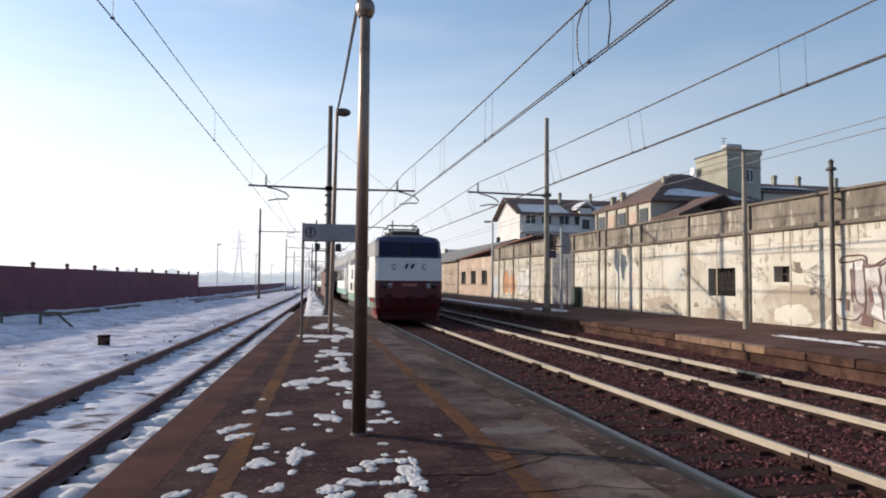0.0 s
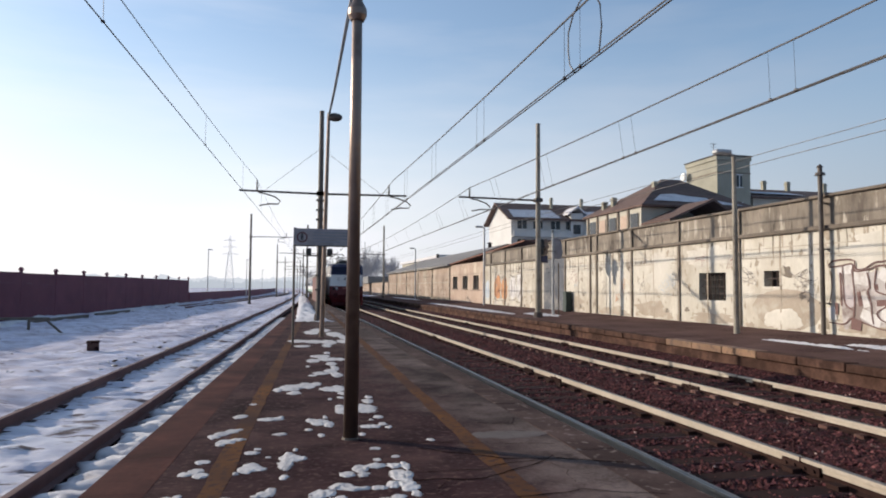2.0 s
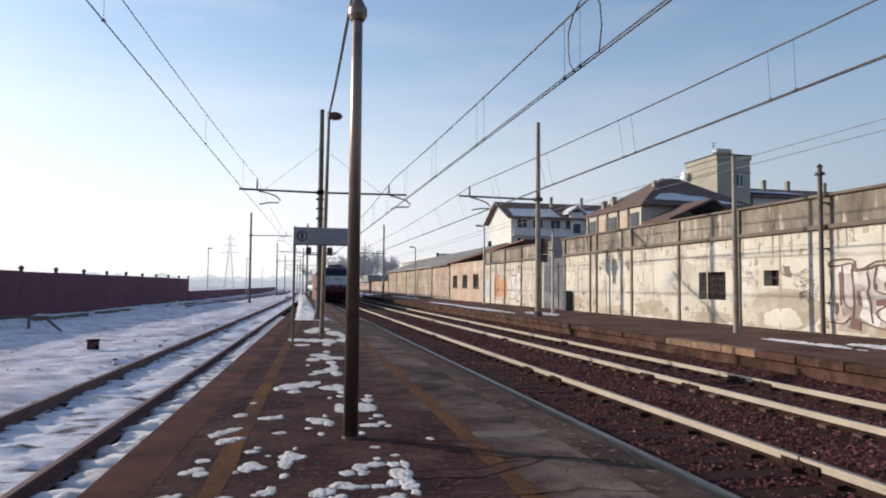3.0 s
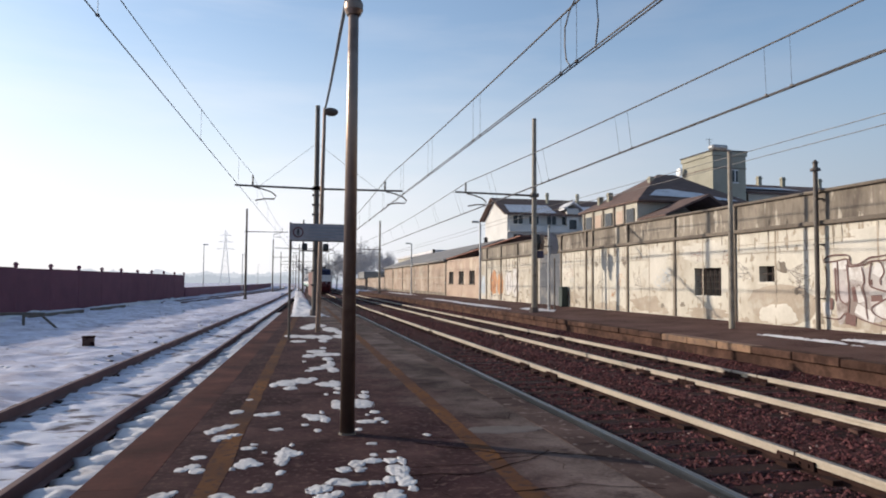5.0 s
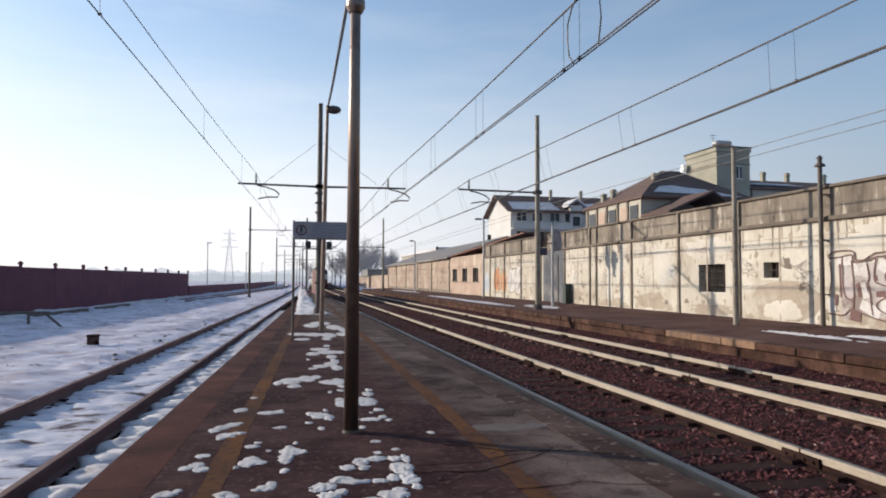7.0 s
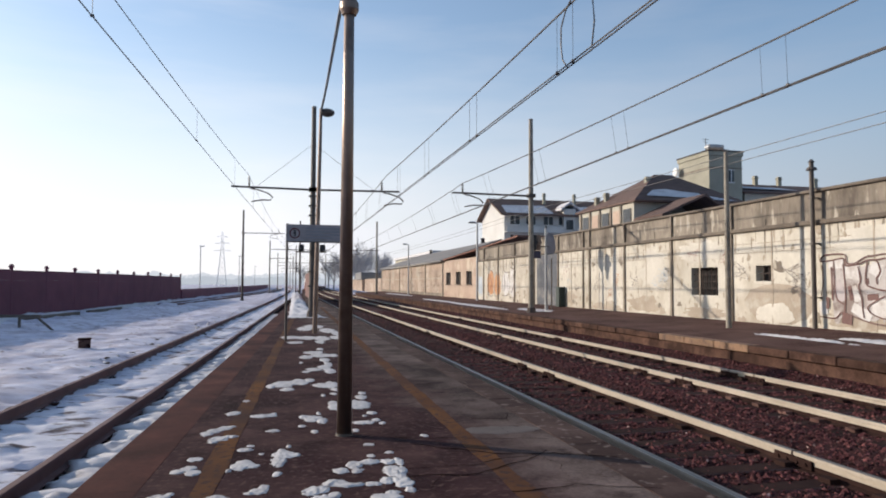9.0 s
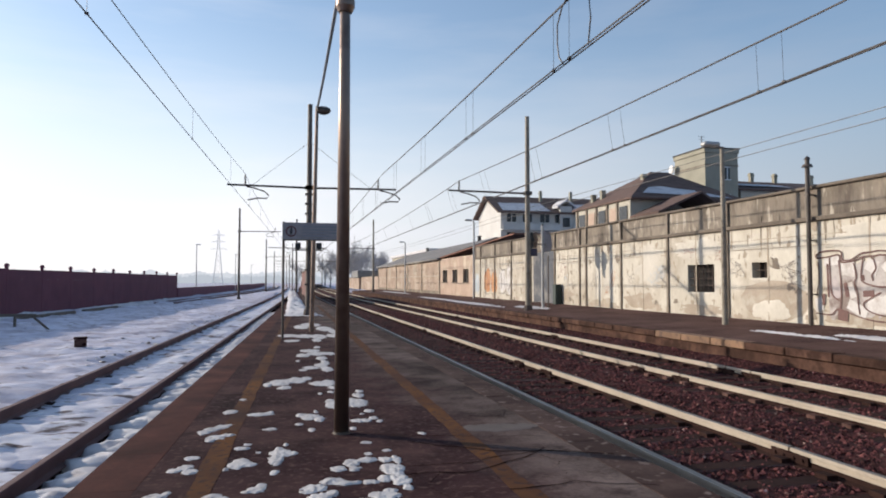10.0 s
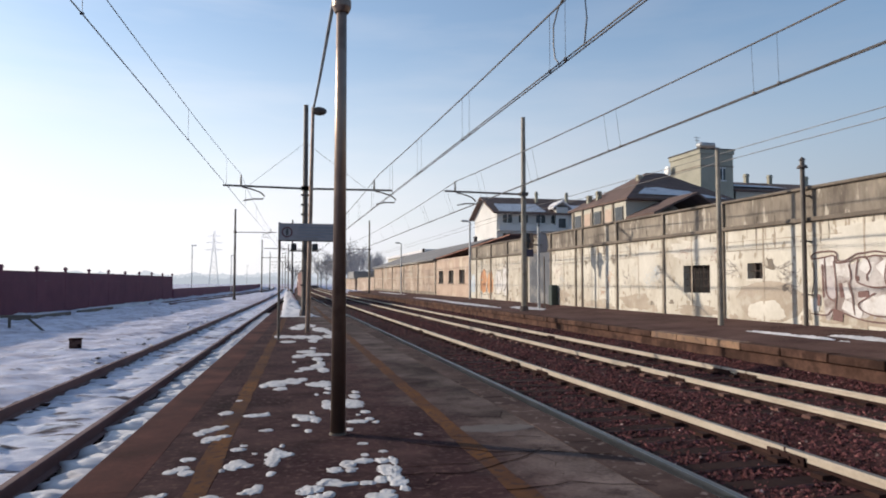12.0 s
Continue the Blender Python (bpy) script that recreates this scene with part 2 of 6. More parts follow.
def edge_x(y):
    """The island platform's edge along that track."""
    return siding_x(y) + 1.62


def wob(x, y, s, seed=0.0):
    return noise.noise(Vector((x * s, y * s, seed)))


# ---- ground ----
ground = part("ground", sheet([-2500, -400, -120, -60, -30, -14, 0, 16, 40, 120, 400, 2500], [-300, -60, -20, 0, 40, 120, 300, 700, 1600, 4500], lambda x, y: -0.62 - (0.25 if x < -20 else 0)), M_FIELD)
tagged(ground, "flat snowy ground with bare earth showing through", "ground", kind="structure")

_xs = steps(-16, -1.0, 0.22)
snow_field = part("snow_field", sheet(_xs, steps(-30, -5, 1) + steps(-4, 42, 0.22) + steps(42.8, 130, 1.2)[0:], lambda x, y: -0.44 + 0.07 * wob(x, y, 0.6) + 0.09 * wob(x, y, 1.5, 4) + 0.06 * wob(x, y, 3.3, 6) + (0.12 * max(0, min(1, (-6 - x) / 4))) * (1 + wob(x, y, 0.25, 9))
                                       - 0.10 * max(0, min(1, 2.4 - abs(x - siding_x(y)) * 1.2))), M_FIELD)
tagged(snow_field, "trodden snow with dark earth patches beside the siding", "snow", kind="stuff")


# ---- tracks ----
RAIL_OUTLINE = [(-0.07, -0.165), (0.07, -0.165), (0.07, -0.153), (0.012, -0.135), (0.012, -0.045), (0.036, -0.035), (0.036, -0.004), (0.03, 0), (-0.03, 0), (-0.036, -0.004), (-0.036, -0.035), (-0.012, -0.045), (-0.012, -0.088), (-0.012, -0.135), (-0.07, -0.153)]


def rail(name, axis, ys, mats, parent):
    bm = bmesh.new()
    rings = [[bm.verts.new((axis(y) + x, y, RAIL_Z + z)) for x, z in RAIL_OUTLINE] for y in ys]
    n = len(RAIL_OUTLINE)
    for a, b in zip(rings, rings[1:]):
        for i in range(n):
            f = bm.faces.new((a[i], a[(i + 1) % n], b[(i + 1) % n], b[i]))
            f.material_index = 1 if i == 7 else (2 if i < 3 or i > 11 else 0)
    bm.faces.new(rings[0]), bm.faces.new(rings[-1])
    bmesh.ops.recalc_face_normals(bm, faces=bm.faces[:])
    return part(name, bm, mats, parent)


def sleepers(parent, axis, y0, y1, split, mat, z):
    """Single sleepers up to split, the far ones joined."""
    bm = bmesh.new()
    box(bm, -1.28, 1.28, -0.125, 0.125, z - 0.14, z, bevel=0.015)
    for s in (-0.752, 0.752):
        for d in (-0.11, 0.11):
            n = len(bm.faces)
            box(bm, s + d - 0.055, s + d + 0.055, -0.075, 0.075, z - 0.01, z + 0.045)
            bm.faces.ensure_lookup_table()
            for f in bm.faces[n:]:
                f.material_index = 1
    me = mesh_of("sleeper", bm, mat, M_CLIP)
    y, far = y0, bmesh.new()
    while y < y1:
        if y < split:
            ob = new("sleeper", me)
            ob.parent = parent
            ob.matrix_basis = pose(axis(y) + random.uniform(-0.02, 0.02), y, random.uniform(-0.012, 0.008), 0, 0, random.uniform(-0.6, 0.6))
        else:
            box(far, axis(y) - 1.28, axis(y) + 1.28, y - 0.125, y + 0.125, z - 0.14, z)
        y += 0.6
    ob = part("sleepers_beyond", far, mat, parent)
    ob["kind"] = "stuff"


def track(name, axis, y0, y1, mats, label, split, bed_mat, bed, sleeper_z):
    base = part(name, bed, bed_mat)
    tagged(base, label, "railway track", kind="structure")
    ys = [y0, y1] if axis(y0) == axis(60) == axis(y1) else steps(y0, 60, 30) + steps(70, y1, 10)
    for side in (-0.752, 0.752):
        rail("rail", lambda y, s=side: axis(y) + s, ys, mats, base)
    sleepers(base, axis, y0, min(y1, 180), split, M_SLEEPER, sleeper_z)
    return base


def main_bed(x0, x1, far):
    def h(x, y):
        t = min(abs(x - TRACK_1), abs(x - TRACK_2))
        mid = max(0, 1 - abs(x - (TRACK_1 + TRACK_2) / 2) / 0.55)
        return -0.434 + 0.06 * mid + 0.15 * max(0, min(1, (x - 8.95) / 0.55)) + 0.022 * wob(x, y, 6) + 0.02 * wob(x, y, 1.1, 3)
    return sheet(steps(x0, x1, 0.16), steps(-30, -2, 2) + steps(0, 30, 0.16) + steps(32, far, 4), h)


track_1 = track("track_1", lambda y: TRACK_1 + bend(y), -30, 420, (M_RAIL, M_RAIL_TOP, M_CLIP), "railway track with shiny rails on reddish brown ballast", 80, M_BALLAST, main_bed(2.3, 6.04, 420), FOOT_Z + 0.02)
track_2 = track("track_2", lambda y: TRACK_2 + bend(y), -30, 420, (M_RAIL, M_RAIL_TOP, M_CLIP), "railway track with sunlit rails on reddish brown ballast", 80, M_BALLAST, main_bed(6.04, 9.8, 420), FOOT_Z + 0.02)
for _t in (track_1, track_2):
    for v in _t.data.vertices:
        v.co.x += bend(v.co.y)
siding = track("siding_track", siding_x, -30, 320, (M_RAIL_RUST, M_RAIL_RUST, M_RAIL_RUST), "rusty siding track half buried in snow", 60, M_SNOW_TRACK,
               sheet(steps(-0.70, 0.70, 0.07), steps(-30, 1, 1) + steps(2, 36, 0.09) + steps(36.5, 320, 1.5), lambda x, y: -0.43 + 0.055 * wob(x * 1.2, y * 3.5, 1.0, 2) + 0.045 * wob(x * 0.6, y, 4.5, 5) + 0.02 * wob(x, y, 9.0, 8) + 0.02 * math.cos(y * 2 * math.pi / 0.6)), FOOT_Z - 0.035)
for v in siding.data.vertices:
    v.co.x += siding_x(v.co.y)

# fishplated rail joints
for _t, _x, _ys in ((track_1, TRACK_1 + 0.752, (5.97, 12.49, 14.04, 24.0, 36.0)), (track_2, TRACK_2 - 0.752, (11.09, 12.61, 22.0, 34.0)), (track_2, TRACK_2 + 0.752, (11.13, 11.87, 20.5, 33.0))):
    for y in _ys:
        _bm = bmesh.new()
        box(_bm, _x - 0.040, _x - 0.013, y - 0.26, y + 0.26, RAIL_Z - 0.135, RAIL_Z - 0.046, bevel=0.004)
        box(_bm, _x - 0.0375, _x + 0.0375, y - 0.012, y + 0.012, RAIL_Z - 0.15, RAIL_Z + 0.0015)
        for d in (-0.19, -0.07, 0.07, 0.19):
            tube(_bm, (_x - 0.040, y + d, RAIL_Z - 0.09), (_x - 0.058, y + d, RAIL_Z - 0.09), 0.017, sides=6)
        part("fishplate", _bm, M_CLIP, _t, "dark bolted rail joint")

# ---- island platform ----
_ys = steps(-28, 95, 4)
_bm = bmesh.new()
_l = [[_bm.verts.new(p) for p in ((edge_x(y) + 0.39, y, -0.6), (edge_x(y) + 0.39, y, 0.0), (2.43, y, 0.0), (2.43, y, -0.6))] for y in _ys]
for a, b in zip(_l, _l[1:]):
    for i in range(3):
        _bm.faces.new((a[i], b[i], b[i + 1], a[i + 1]))
_bm.faces.new(_l[0]), _bm.faces.new(list(reversed(_l[-1])))
bmesh.ops.recalc_face_normals(_bm, faces=_bm.faces[:])
platform_1 = tagged(part("pavement_island", _bm, M_ISLAND), "worn dark asphalt island platform with cracks and snow remains", "platform", kind="structure")

# more materials
M_STEEL = material("weathered_steel", (0.050, 0.038, 0.031), (0.115, 0.090, 0.074), 0.5, coarse=1.0, fine=18, bump=0.2)
M_POLE = material("brown_painted_pole", (0.15, 0.105, 0.085), (0.25, 0.185, 0.150), 0.40, metal=0.72, coarse=0.7, fine=9, bump=0.04, spots=(0.12, 0.080, 0.062), amount=0.40, spot_scale=1.5)
M_POST = material("weathered_grey_post", (0.17, 0.145, 0.115), (0.30, 0.265, 0.215), 0.6, coarse=0.8, fine=14, bump=0.15, spots=(0.12, 0.085, 0.06), amount=0.38, spot_scale=2.0)
M_GALV = material("galvanised_steel", (0.30, 0.31, 0.32), (0.46, 0.46, 0.46), 0.5, metal=0.3, coarse=1.5, fine=20, bump=0.1)
M_WIRE = material("wire", (0.075, 0.070, 0.070), (0.135, 0.125, 0.122), 0.6, metal=0.3, coarse=1.0, fine=20, bump=0)
M_CABLE = material("cable", (0.20, 0.23, 0.26), (0.33, 0.36, 0.40), 0.6, coarse=1.0, fine=20, bump=0)
M_BLACK = material("black_plastic", (0.012, 0.012, 0.014), (0.03, 0.03, 0.032), 0.5, coarse=2, fine=20, bump=0.05)
M_GREY = material("grey_paint", (0.22, 0.205, 0.22), (0.34, 0.32, 0.335), 0.55, coarse=2, fine=14, bump=0.1, spots=(0.20, 0.185, 0.19), amount=0.4, spot_scale=3.0)
M_WHITE = material("white_paint", (0.62, 0.62, 0.60), (0.80, 0.79, 0.77), 0.5, coarse=1.2, fine=14, bump=0.1)
# locomotive white with its front's shade put into the colour; coaches keep M_WHITE
M_LOCO_WHITE = material("shaded_white_paint", (0.50, 0.50, 0.49), (0.64, 0.635, 0.62), 0.5, coarse=1.2, fine=14, bump=0.1)
M_RED = material("dark_red_paint", (0.058, 0.005, 0.010), (0.100, 0.009, 0.014), 0.45, coarse=1.2, fine=14, bump=0.1)
M_BLUE = material("dark_blue_paint", (0.020, 0.019, 0.052), (0.034, 0.033, 0.085), 0.4, coarse=1.2, fine=14, bump=0.05)
M_GREEN = material("green_blue_stripe", (0.10, 0.27, 0.22), (0.20, 0.40, 0.34), 0.45, coarse=1.2, fine=14, bump=0.05)
M_GREEN_DULL = material("dull_green_stripe", (0.13, 0.22, 0.19), (0.22, 0.32, 0.28), 0.5, coarse=1.2, fine=14, bump=0.05)
M_DARK = material("dark_underside", (0.018, 0.015, 0.014), (0.045, 0.038, 0.034), 0.8, coarse=2, fine=14, bump=0.2)
M_ROOFGREY = material("grey_roof_paint", (0.13, 0.13, 0.13), (0.25, 0.245, 0.24), 0.6, coarse=0.6, fine=9, bump=0.15)
M_FENCE = material("maroon_concrete_fence", (0.120, 0.036, 0.056), (0.185, 0.060, 0.083), 0.85, coarse=0.8, fine=8, bump=0.4, vary=0.04)
M_BRICK = material("rosy_brickwork", (0.33, 0.235, 0.18), (0.51, 0.39, 0.31), 0.9, coarse=0.6, fine=8, bump=0.5, spots=(0.55, 0.47, 0.37), amount=0.40, spot_scale=0.5)
M_SHED = material("ochre_shed_plaster", (0.27, 0.195, 0.15), (0.43, 0.335, 0.265), 0.9, coarse=0.5, fine=7, bump=0.4, spots=(0.47, 0.39, 0.315), amount=0.42, spot_scale=0.45, speck=(0.20, 0.14, 0.105), speck_scale=2.2, speck_amount=0.38)
M_TILES = material("dark_roof_tiles", (0.07, 0.042, 0.034), (0.16, 0.10, 0.08), 0.9, coarse=0.7, fine=6, bump=0.7, depth=0.04, stretch=(1, 3, 1))
M_REDTILES = material("red_roof_tiles", (0.14, 0.06, 0.04), (0.25, 0.12, 0.085), 0.9, coarse=0.7, fine=6, bump=0.7, depth=0.04)
M_SHEET = material("grey_roof_sheets", (0.13, 0.12, 0.115), (0.25, 0.235, 0.22), 0.85, coarse=0.4, fine=6, bump=0.4)
M_STUCCO = material("olive_stucco", (0.24, 0.23, 0.18), (0.36, 0.34, 0.27), 0.9, coarse=0.5, fine=8, bump=0.2)
M_CREAM = material("cream_render", (0.36, 0.34, 0.28), (0.50, 0.47, 0.40), 0.9, coarse=0.4, fine=8, bump=0.2)
M_HOUSE = material("white_house_render", (0.44, 0.43, 0.41), (0.60, 0.585, 0.56), 0.9, coarse=0.3, fine=8, bump=0.2)
M_GLASS = material("dark_window_glass", (0.02, 0.022, 0.026), (0.05, 0.055, 0.06), 0.12, coarse=1, fine=6, bump=0.02)
M_VOID = material("painted_dark_interior", (0.012, 0.010, 0.010), (0.03, 0.026, 0.024), 0.95, coarse=2, fine=9, bump=0.1)
M_GRILLE = material("rusty_window_bars", (0.030, 0.018, 0.016), (0.070, 0.045, 0.038), 0.8, coarse=3, fine=20, bump=0.3)
M_WOOD = material("grey_wood", (0.09, 0.07, 0.055), (0.18, 0.145, 0.115), 0.9, coarse=2, fine=20, bump=0.4)
# branch colour lightened to stand in for haze on the far trees
M_BARK_HAZED = material("haze_pale_branches", (0.32, 0.31, 0.315), (0.47, 0.455, 0.455), 0.95, coarse=1, fine=10, bump=0.3)
M_CONCRETE = material("pale_concrete_patch", (0.075, 0.060, 0.055), (0.150, 0.125, 0.115), 0.9, spec=0.2, coarse=1.0, fine=18, bump=0.4)
M_CRACK = material("crack_filling", (0.006, 0.004, 0.004), (0.014, 0.009, 0.008), 1.0, spec=0.0, coarse=2, fine=18, bump=0.2)
M_G_WHITE = material("spray_white", (0.50, 0.48, 0.47), (0.66, 0.645, 0.63), 0.7, coarse=1.5, fine=9, bump=0.1, spots=(0.36, 0.31, 0.28), amount=0.39, spot_scale=1.6)
M_G_RED = material("spray_red", (0.20, 0.08, 0.065), (0.34, 0.16, 0.13), 0.7, coarse=1.5, fine=9, bump=0.1)
M_G_MAROON = material("spray_dark_maroon", (0.075, 0.035, 0.033), (0.17, 0.085, 0.075), 0.7, coarse=1.5, fine=9, bump=0.1)
M_G_BLACK = material("spray_black", (0.10, 0.08, 0.08), (0.21, 0.175, 0.165), 0.7, coarse=1.5, fine=9, bump=0.1)
M_G_PALE = material("spray_pale_worn", (0.34, 0.31, 0.30), (0.50, 0.465, 0.45), 0.7, coarse=1.5, fine=9, bump=0.1, spots=(0.20, 0.155, 0.14), amount=0.45, spot_scale=1.8)
M_G_GREY = material("spray_grey_mauve", (0.30, 0.26, 0.27), (0.46, 0.41, 0.41), 0.7, coarse=1.5, fine=9, bump=0.1)
M_G_ORANGE = material("spray_orange", (0.40, 0.17, 0.07), (0.55, 0.28, 0.13), 0.7, coarse=1.5, fine=9, bump=0.1)
M_G_BLUE = material("spray_pale_blue", (0.34, 0.40, 0.46), (0.48, 0.54, 0.60), 0.7, coarse=1.5, fine=9, bump=0.1)
M_BARE = material("bare_masonry", (0.30, 0.25, 0.195), (0.44, 0.375, 0.305), 0.95, coarse=0.9, fine=10, bump=0.7, depth=0.02, spots=(0.46, 0.42, 0.36), amount=0.40, spot_scale=2.0)
M_PATCHWHITE = material("fresh_lime_patch", (0.46, 0.43, 0.37), (0.64, 0.605, 0.54), 0.9, coarse=0.8, fine=8, bump=0.4)


def tube_path(bm, pts, r, sides=5):
    """A round wire or bent bar along points."""
    pts = [Vector(p) for p in pts]
    rings = []
    for i, p in enumerate(pts):
        d = (pts[min(i + 1, len(pts) - 1)] - pts[max(i - 1, 0)]).normalized()
        side = d.cross(Vector((0, 0, 1)))
        if side.length < 0.05:
            side = d.cross(Vector((1, 0, 0)))
        side.normalize()
        up = side.cross(d)
        rings.append([bm.verts.new(p + r * (math.cos(a) * side + math.sin(a) * up)) for a in [2 * math.pi * k / sides for k in range(sides)]])
    for a, b in zip(rings, rings[1:]):
        for k in range(sides):
            bm.faces.new((a[k], a[(k + 1) % sides], b[(k + 1) % sides], b[k]))
    bm.faces.new(rings[0]), bm.faces.new(list(reversed(rings[-1])))


def blob(x, y, z, rx, ry, h, seed, n=26, rough=0.55):
    """A thin uneven patch lying on a surface: ragged outline, raised middle."""
    bm = bmesh.new()
    top = bm.verts.new((x, y, z + h))
    rings = []
    for k, (q, hh) in enumerate(((0.4, 0.95), (0.7, 0.8), (0.92, 0.6), (1.0, 0.0))):
        ring = []
        for i in range(n):
            a = 2 * math.pi * i / n
            w = 1 + rough * noise.noise(Vector((math.cos(a) * 1.3, math.sin(a) * 1.3, seed))) + rough * 0.7 * noise.noise(Vector((math.cos(a) * 4, math.sin(a) * 4, seed + 7))) + rough * 0.35 * noise.noise(Vector((math.cos(a) * 10, math.sin(a) * 10, seed + 11)))
            w = max(0.25, w)
            bump = 1 + 0.5 * noise.noise(Vector((math.cos(a) * 3 * q, math.sin(a) * 3 * q, seed + 3)))
            ring.append(bm.verts.new((x + rx * q * w * math.cos(a), y + ry * q * w * math.sin(a), z + h * hh * bump if hh else z - 0.004)))
        rings.append(ring)
    for i in range(n):
        bm.faces.new((top, rings[0][i], rings[0][(i + 1) % n]))
        for a, b in zip(rings, rings[1:]):
            bm.faces.new((a[i], b[i], b[(i + 1) % n], a[(i + 1) % n]))
    for f in bm.faces:
        f.smooth = True
    return bm


def crust(x, y, z, rx, ry, h, seed, cell=0.02, holes=0.9):
    """A thin ragged crust: kept where a noisy mound stands above the surface."""
    bm = bmesh.new()
    nx, ny = max(4, round(2.8 * rx / cell)), max(4, round(2.8 * ry / cell))
    rows = []
    for j in range(ny + 1):
        row = []
        for i in range(nx + 1):
            u, v = -1.4 + 2.8 * i / nx, -1.4 + 2.8 * j / ny
            px, py = x + u * rx, y + v * ry
            f = 0.75 - (u * u + v * v) + holes * 1.1 * noise.noise(Vector((px * 4.5, py * 3.2, seed))) + holes * 0.8 * noise.noise(Vector((px * 13, py * 10, seed + 5))) + holes * 0.5 * noise.noise(Vector((px * 31, py * 25, seed + 8)))
            zz = h * (1 - math.exp(-3.0 * f)) * (0.75 + 0.7 * noise.noise(Vector((px * 22, py * 22, seed + 2))) + 0.4 * noise.noise(Vector((px * 55, py * 55, seed + 3)))) if f > 0 else -0.006
            row.append((bm.verts.new((px, py, z + zz)), f))
        rows.append(row)
    for a, b in zip(rows, rows[1:]):
        for i in range(nx):
            q = (a[i], a[i + 1], b[i + 1], b[i])
            if max(k[1] for k in q) > 0:
                bm.faces.new([k[0] for k in q])
    loose = [v for v in bm.verts if not v.link_faces]
    bmesh.ops.delete(bm, geom=loose, context="VERTS")
    for f in bm.faces:
        f.smooth = True
    return bm


# ---- island platform details ----
_coping = [mesh_of("coping_stone", bm_box(0, 0.42, 0.0005, 0.9995, -0.6, z, bevel=0.001), M_COPING) for z in (0.0014, 0.0020, 0.0010)]
_k = 0
for y in range(-28, 94):
    ob = new("coping_stone", _coping[_k % 3])
    ob.parent = platform_1
    ob.matrix_basis = pose(edge_x(y), y, 0, 0, 0, -2.3 if y < 60 else -1.6)
    _k += 1
_edge = [mesh_of("edge_stone", bm_box(2.432, 2.80, 0.001, 1.199, -0.6, z, bevel=0.003), M_EDGE) for z in (0.001, 0.004, -0.001)]
for k in range(102):
    ob = new("edge_stone", _edge[(k * 7 + k // 3) % 3])
    ob.parent = platform_1
    ob.matrix_basis = pose(0, -28 + 1.2 * k, 0)


def stripe(name, axis, half, y0, y1, dy, label):
    bm = bmesh.new()
    ys = steps(y0, y1, dy)
    a = [(bm.verts.new((axis(y) - half * (1 + 0.25 * wob(3, y, 2.2)), y, 0.0022)), bm.verts.new((axis(y) + half * (1 + 0.25 * wob(8, y, 2.2)), y, 0.0022))) for y in ys]
    for p, q in zip(a, a[1:]):
        bm.faces.new((p[0], p[1], q[1], q[0]))
    return part(name, bm, M_YELLOW, platform_1, label)


stripe("safety_line", lambda y: 1.60 + 0.012 * (y - 4), 0.085, -25, 40, 0.2, "worn yellow safety line")
stripe("safety_line", lambda y: -0.53 + 0.036 * (y - 4.5), 0.085, -25, 40, 0.2, "faded yellow safety line")



part("concrete_patch", crust(2.06, 6.30, 0.0015, 0.40, 0.19, 0.003, 4.4, cell=0.02, holes=0.45), M_CONCRETE, platform_1, "pale concrete repair")


def crack(pts, w):
    bm = bmesh.new()
    fine = []
    for a, b in zip(pts, pts[1:]):
        for k in range(8):
            f = k / 8
            x, y = a[0] + (b[0] - a[0]) * f, a[1] + (b[1] - a[1]) * f
            fine.append((x + 0.04 * wob(x, y, 5), y + 0.05 * wob(x, y, 4, 6)))
    rows = [(bm.verts.new((x, y - w * (0.15 + 1.3 * abs(wob(x, y, 6))) / 2, 0.005)), bm.verts.new((x, y + w * (0.3 + 0.8 * abs(wob(x, y, 5, 3))) / 2, 0.005))) for x, y in fine]
    for p, q in zip(rows, rows[1:]):
        bm.faces.new((p[0], q[0], q[1], p[1]))
    part("crack", bm, M_CRACK, platform_1)


for _a in ([(0.62, 6.35), (1.2, 6.12), (1.9, 5.95), (2.42, 5.85)], [(0.95, 5.15), (1.45, 5.12), (1.75, 5.3), (2.3, 5.4)], [(1.15, 5.0), (1.0, 4.6), (1.1, 4.2)], [(2.05, 4.0), (2.05, 6.0), (2.02, 8.2)], [(1.95, 5.5), (2.1, 5.0), (2.0, 4.6)]):
    crack(_a, 0.022)
crack([(1.1, 5.9), (1.7, 5.45), (2.2, 5.35), (2.7, 5.1)], 0.045)
crack([(0.7, 4.95), (1.4, 4.9), (1.9, 5.2), (2.2, 5.5)], 0.03)
crack([(1.9, 6.9), (2.25, 6.8), (2.4, 7.1)], 0.04)
crack([(1.5, 4.4), (2.0, 4.5), (2.6, 4.25)], 0.025)
crack([(-0.8, 8.9), (0.1, 8.7), (1.3, 8.8), (2.3, 8.5)], 0.02)
crack([(-0.9, 11.9), (0.3, 12.1), (1.5, 12.0), (2.3, 12.2)], 0.025)

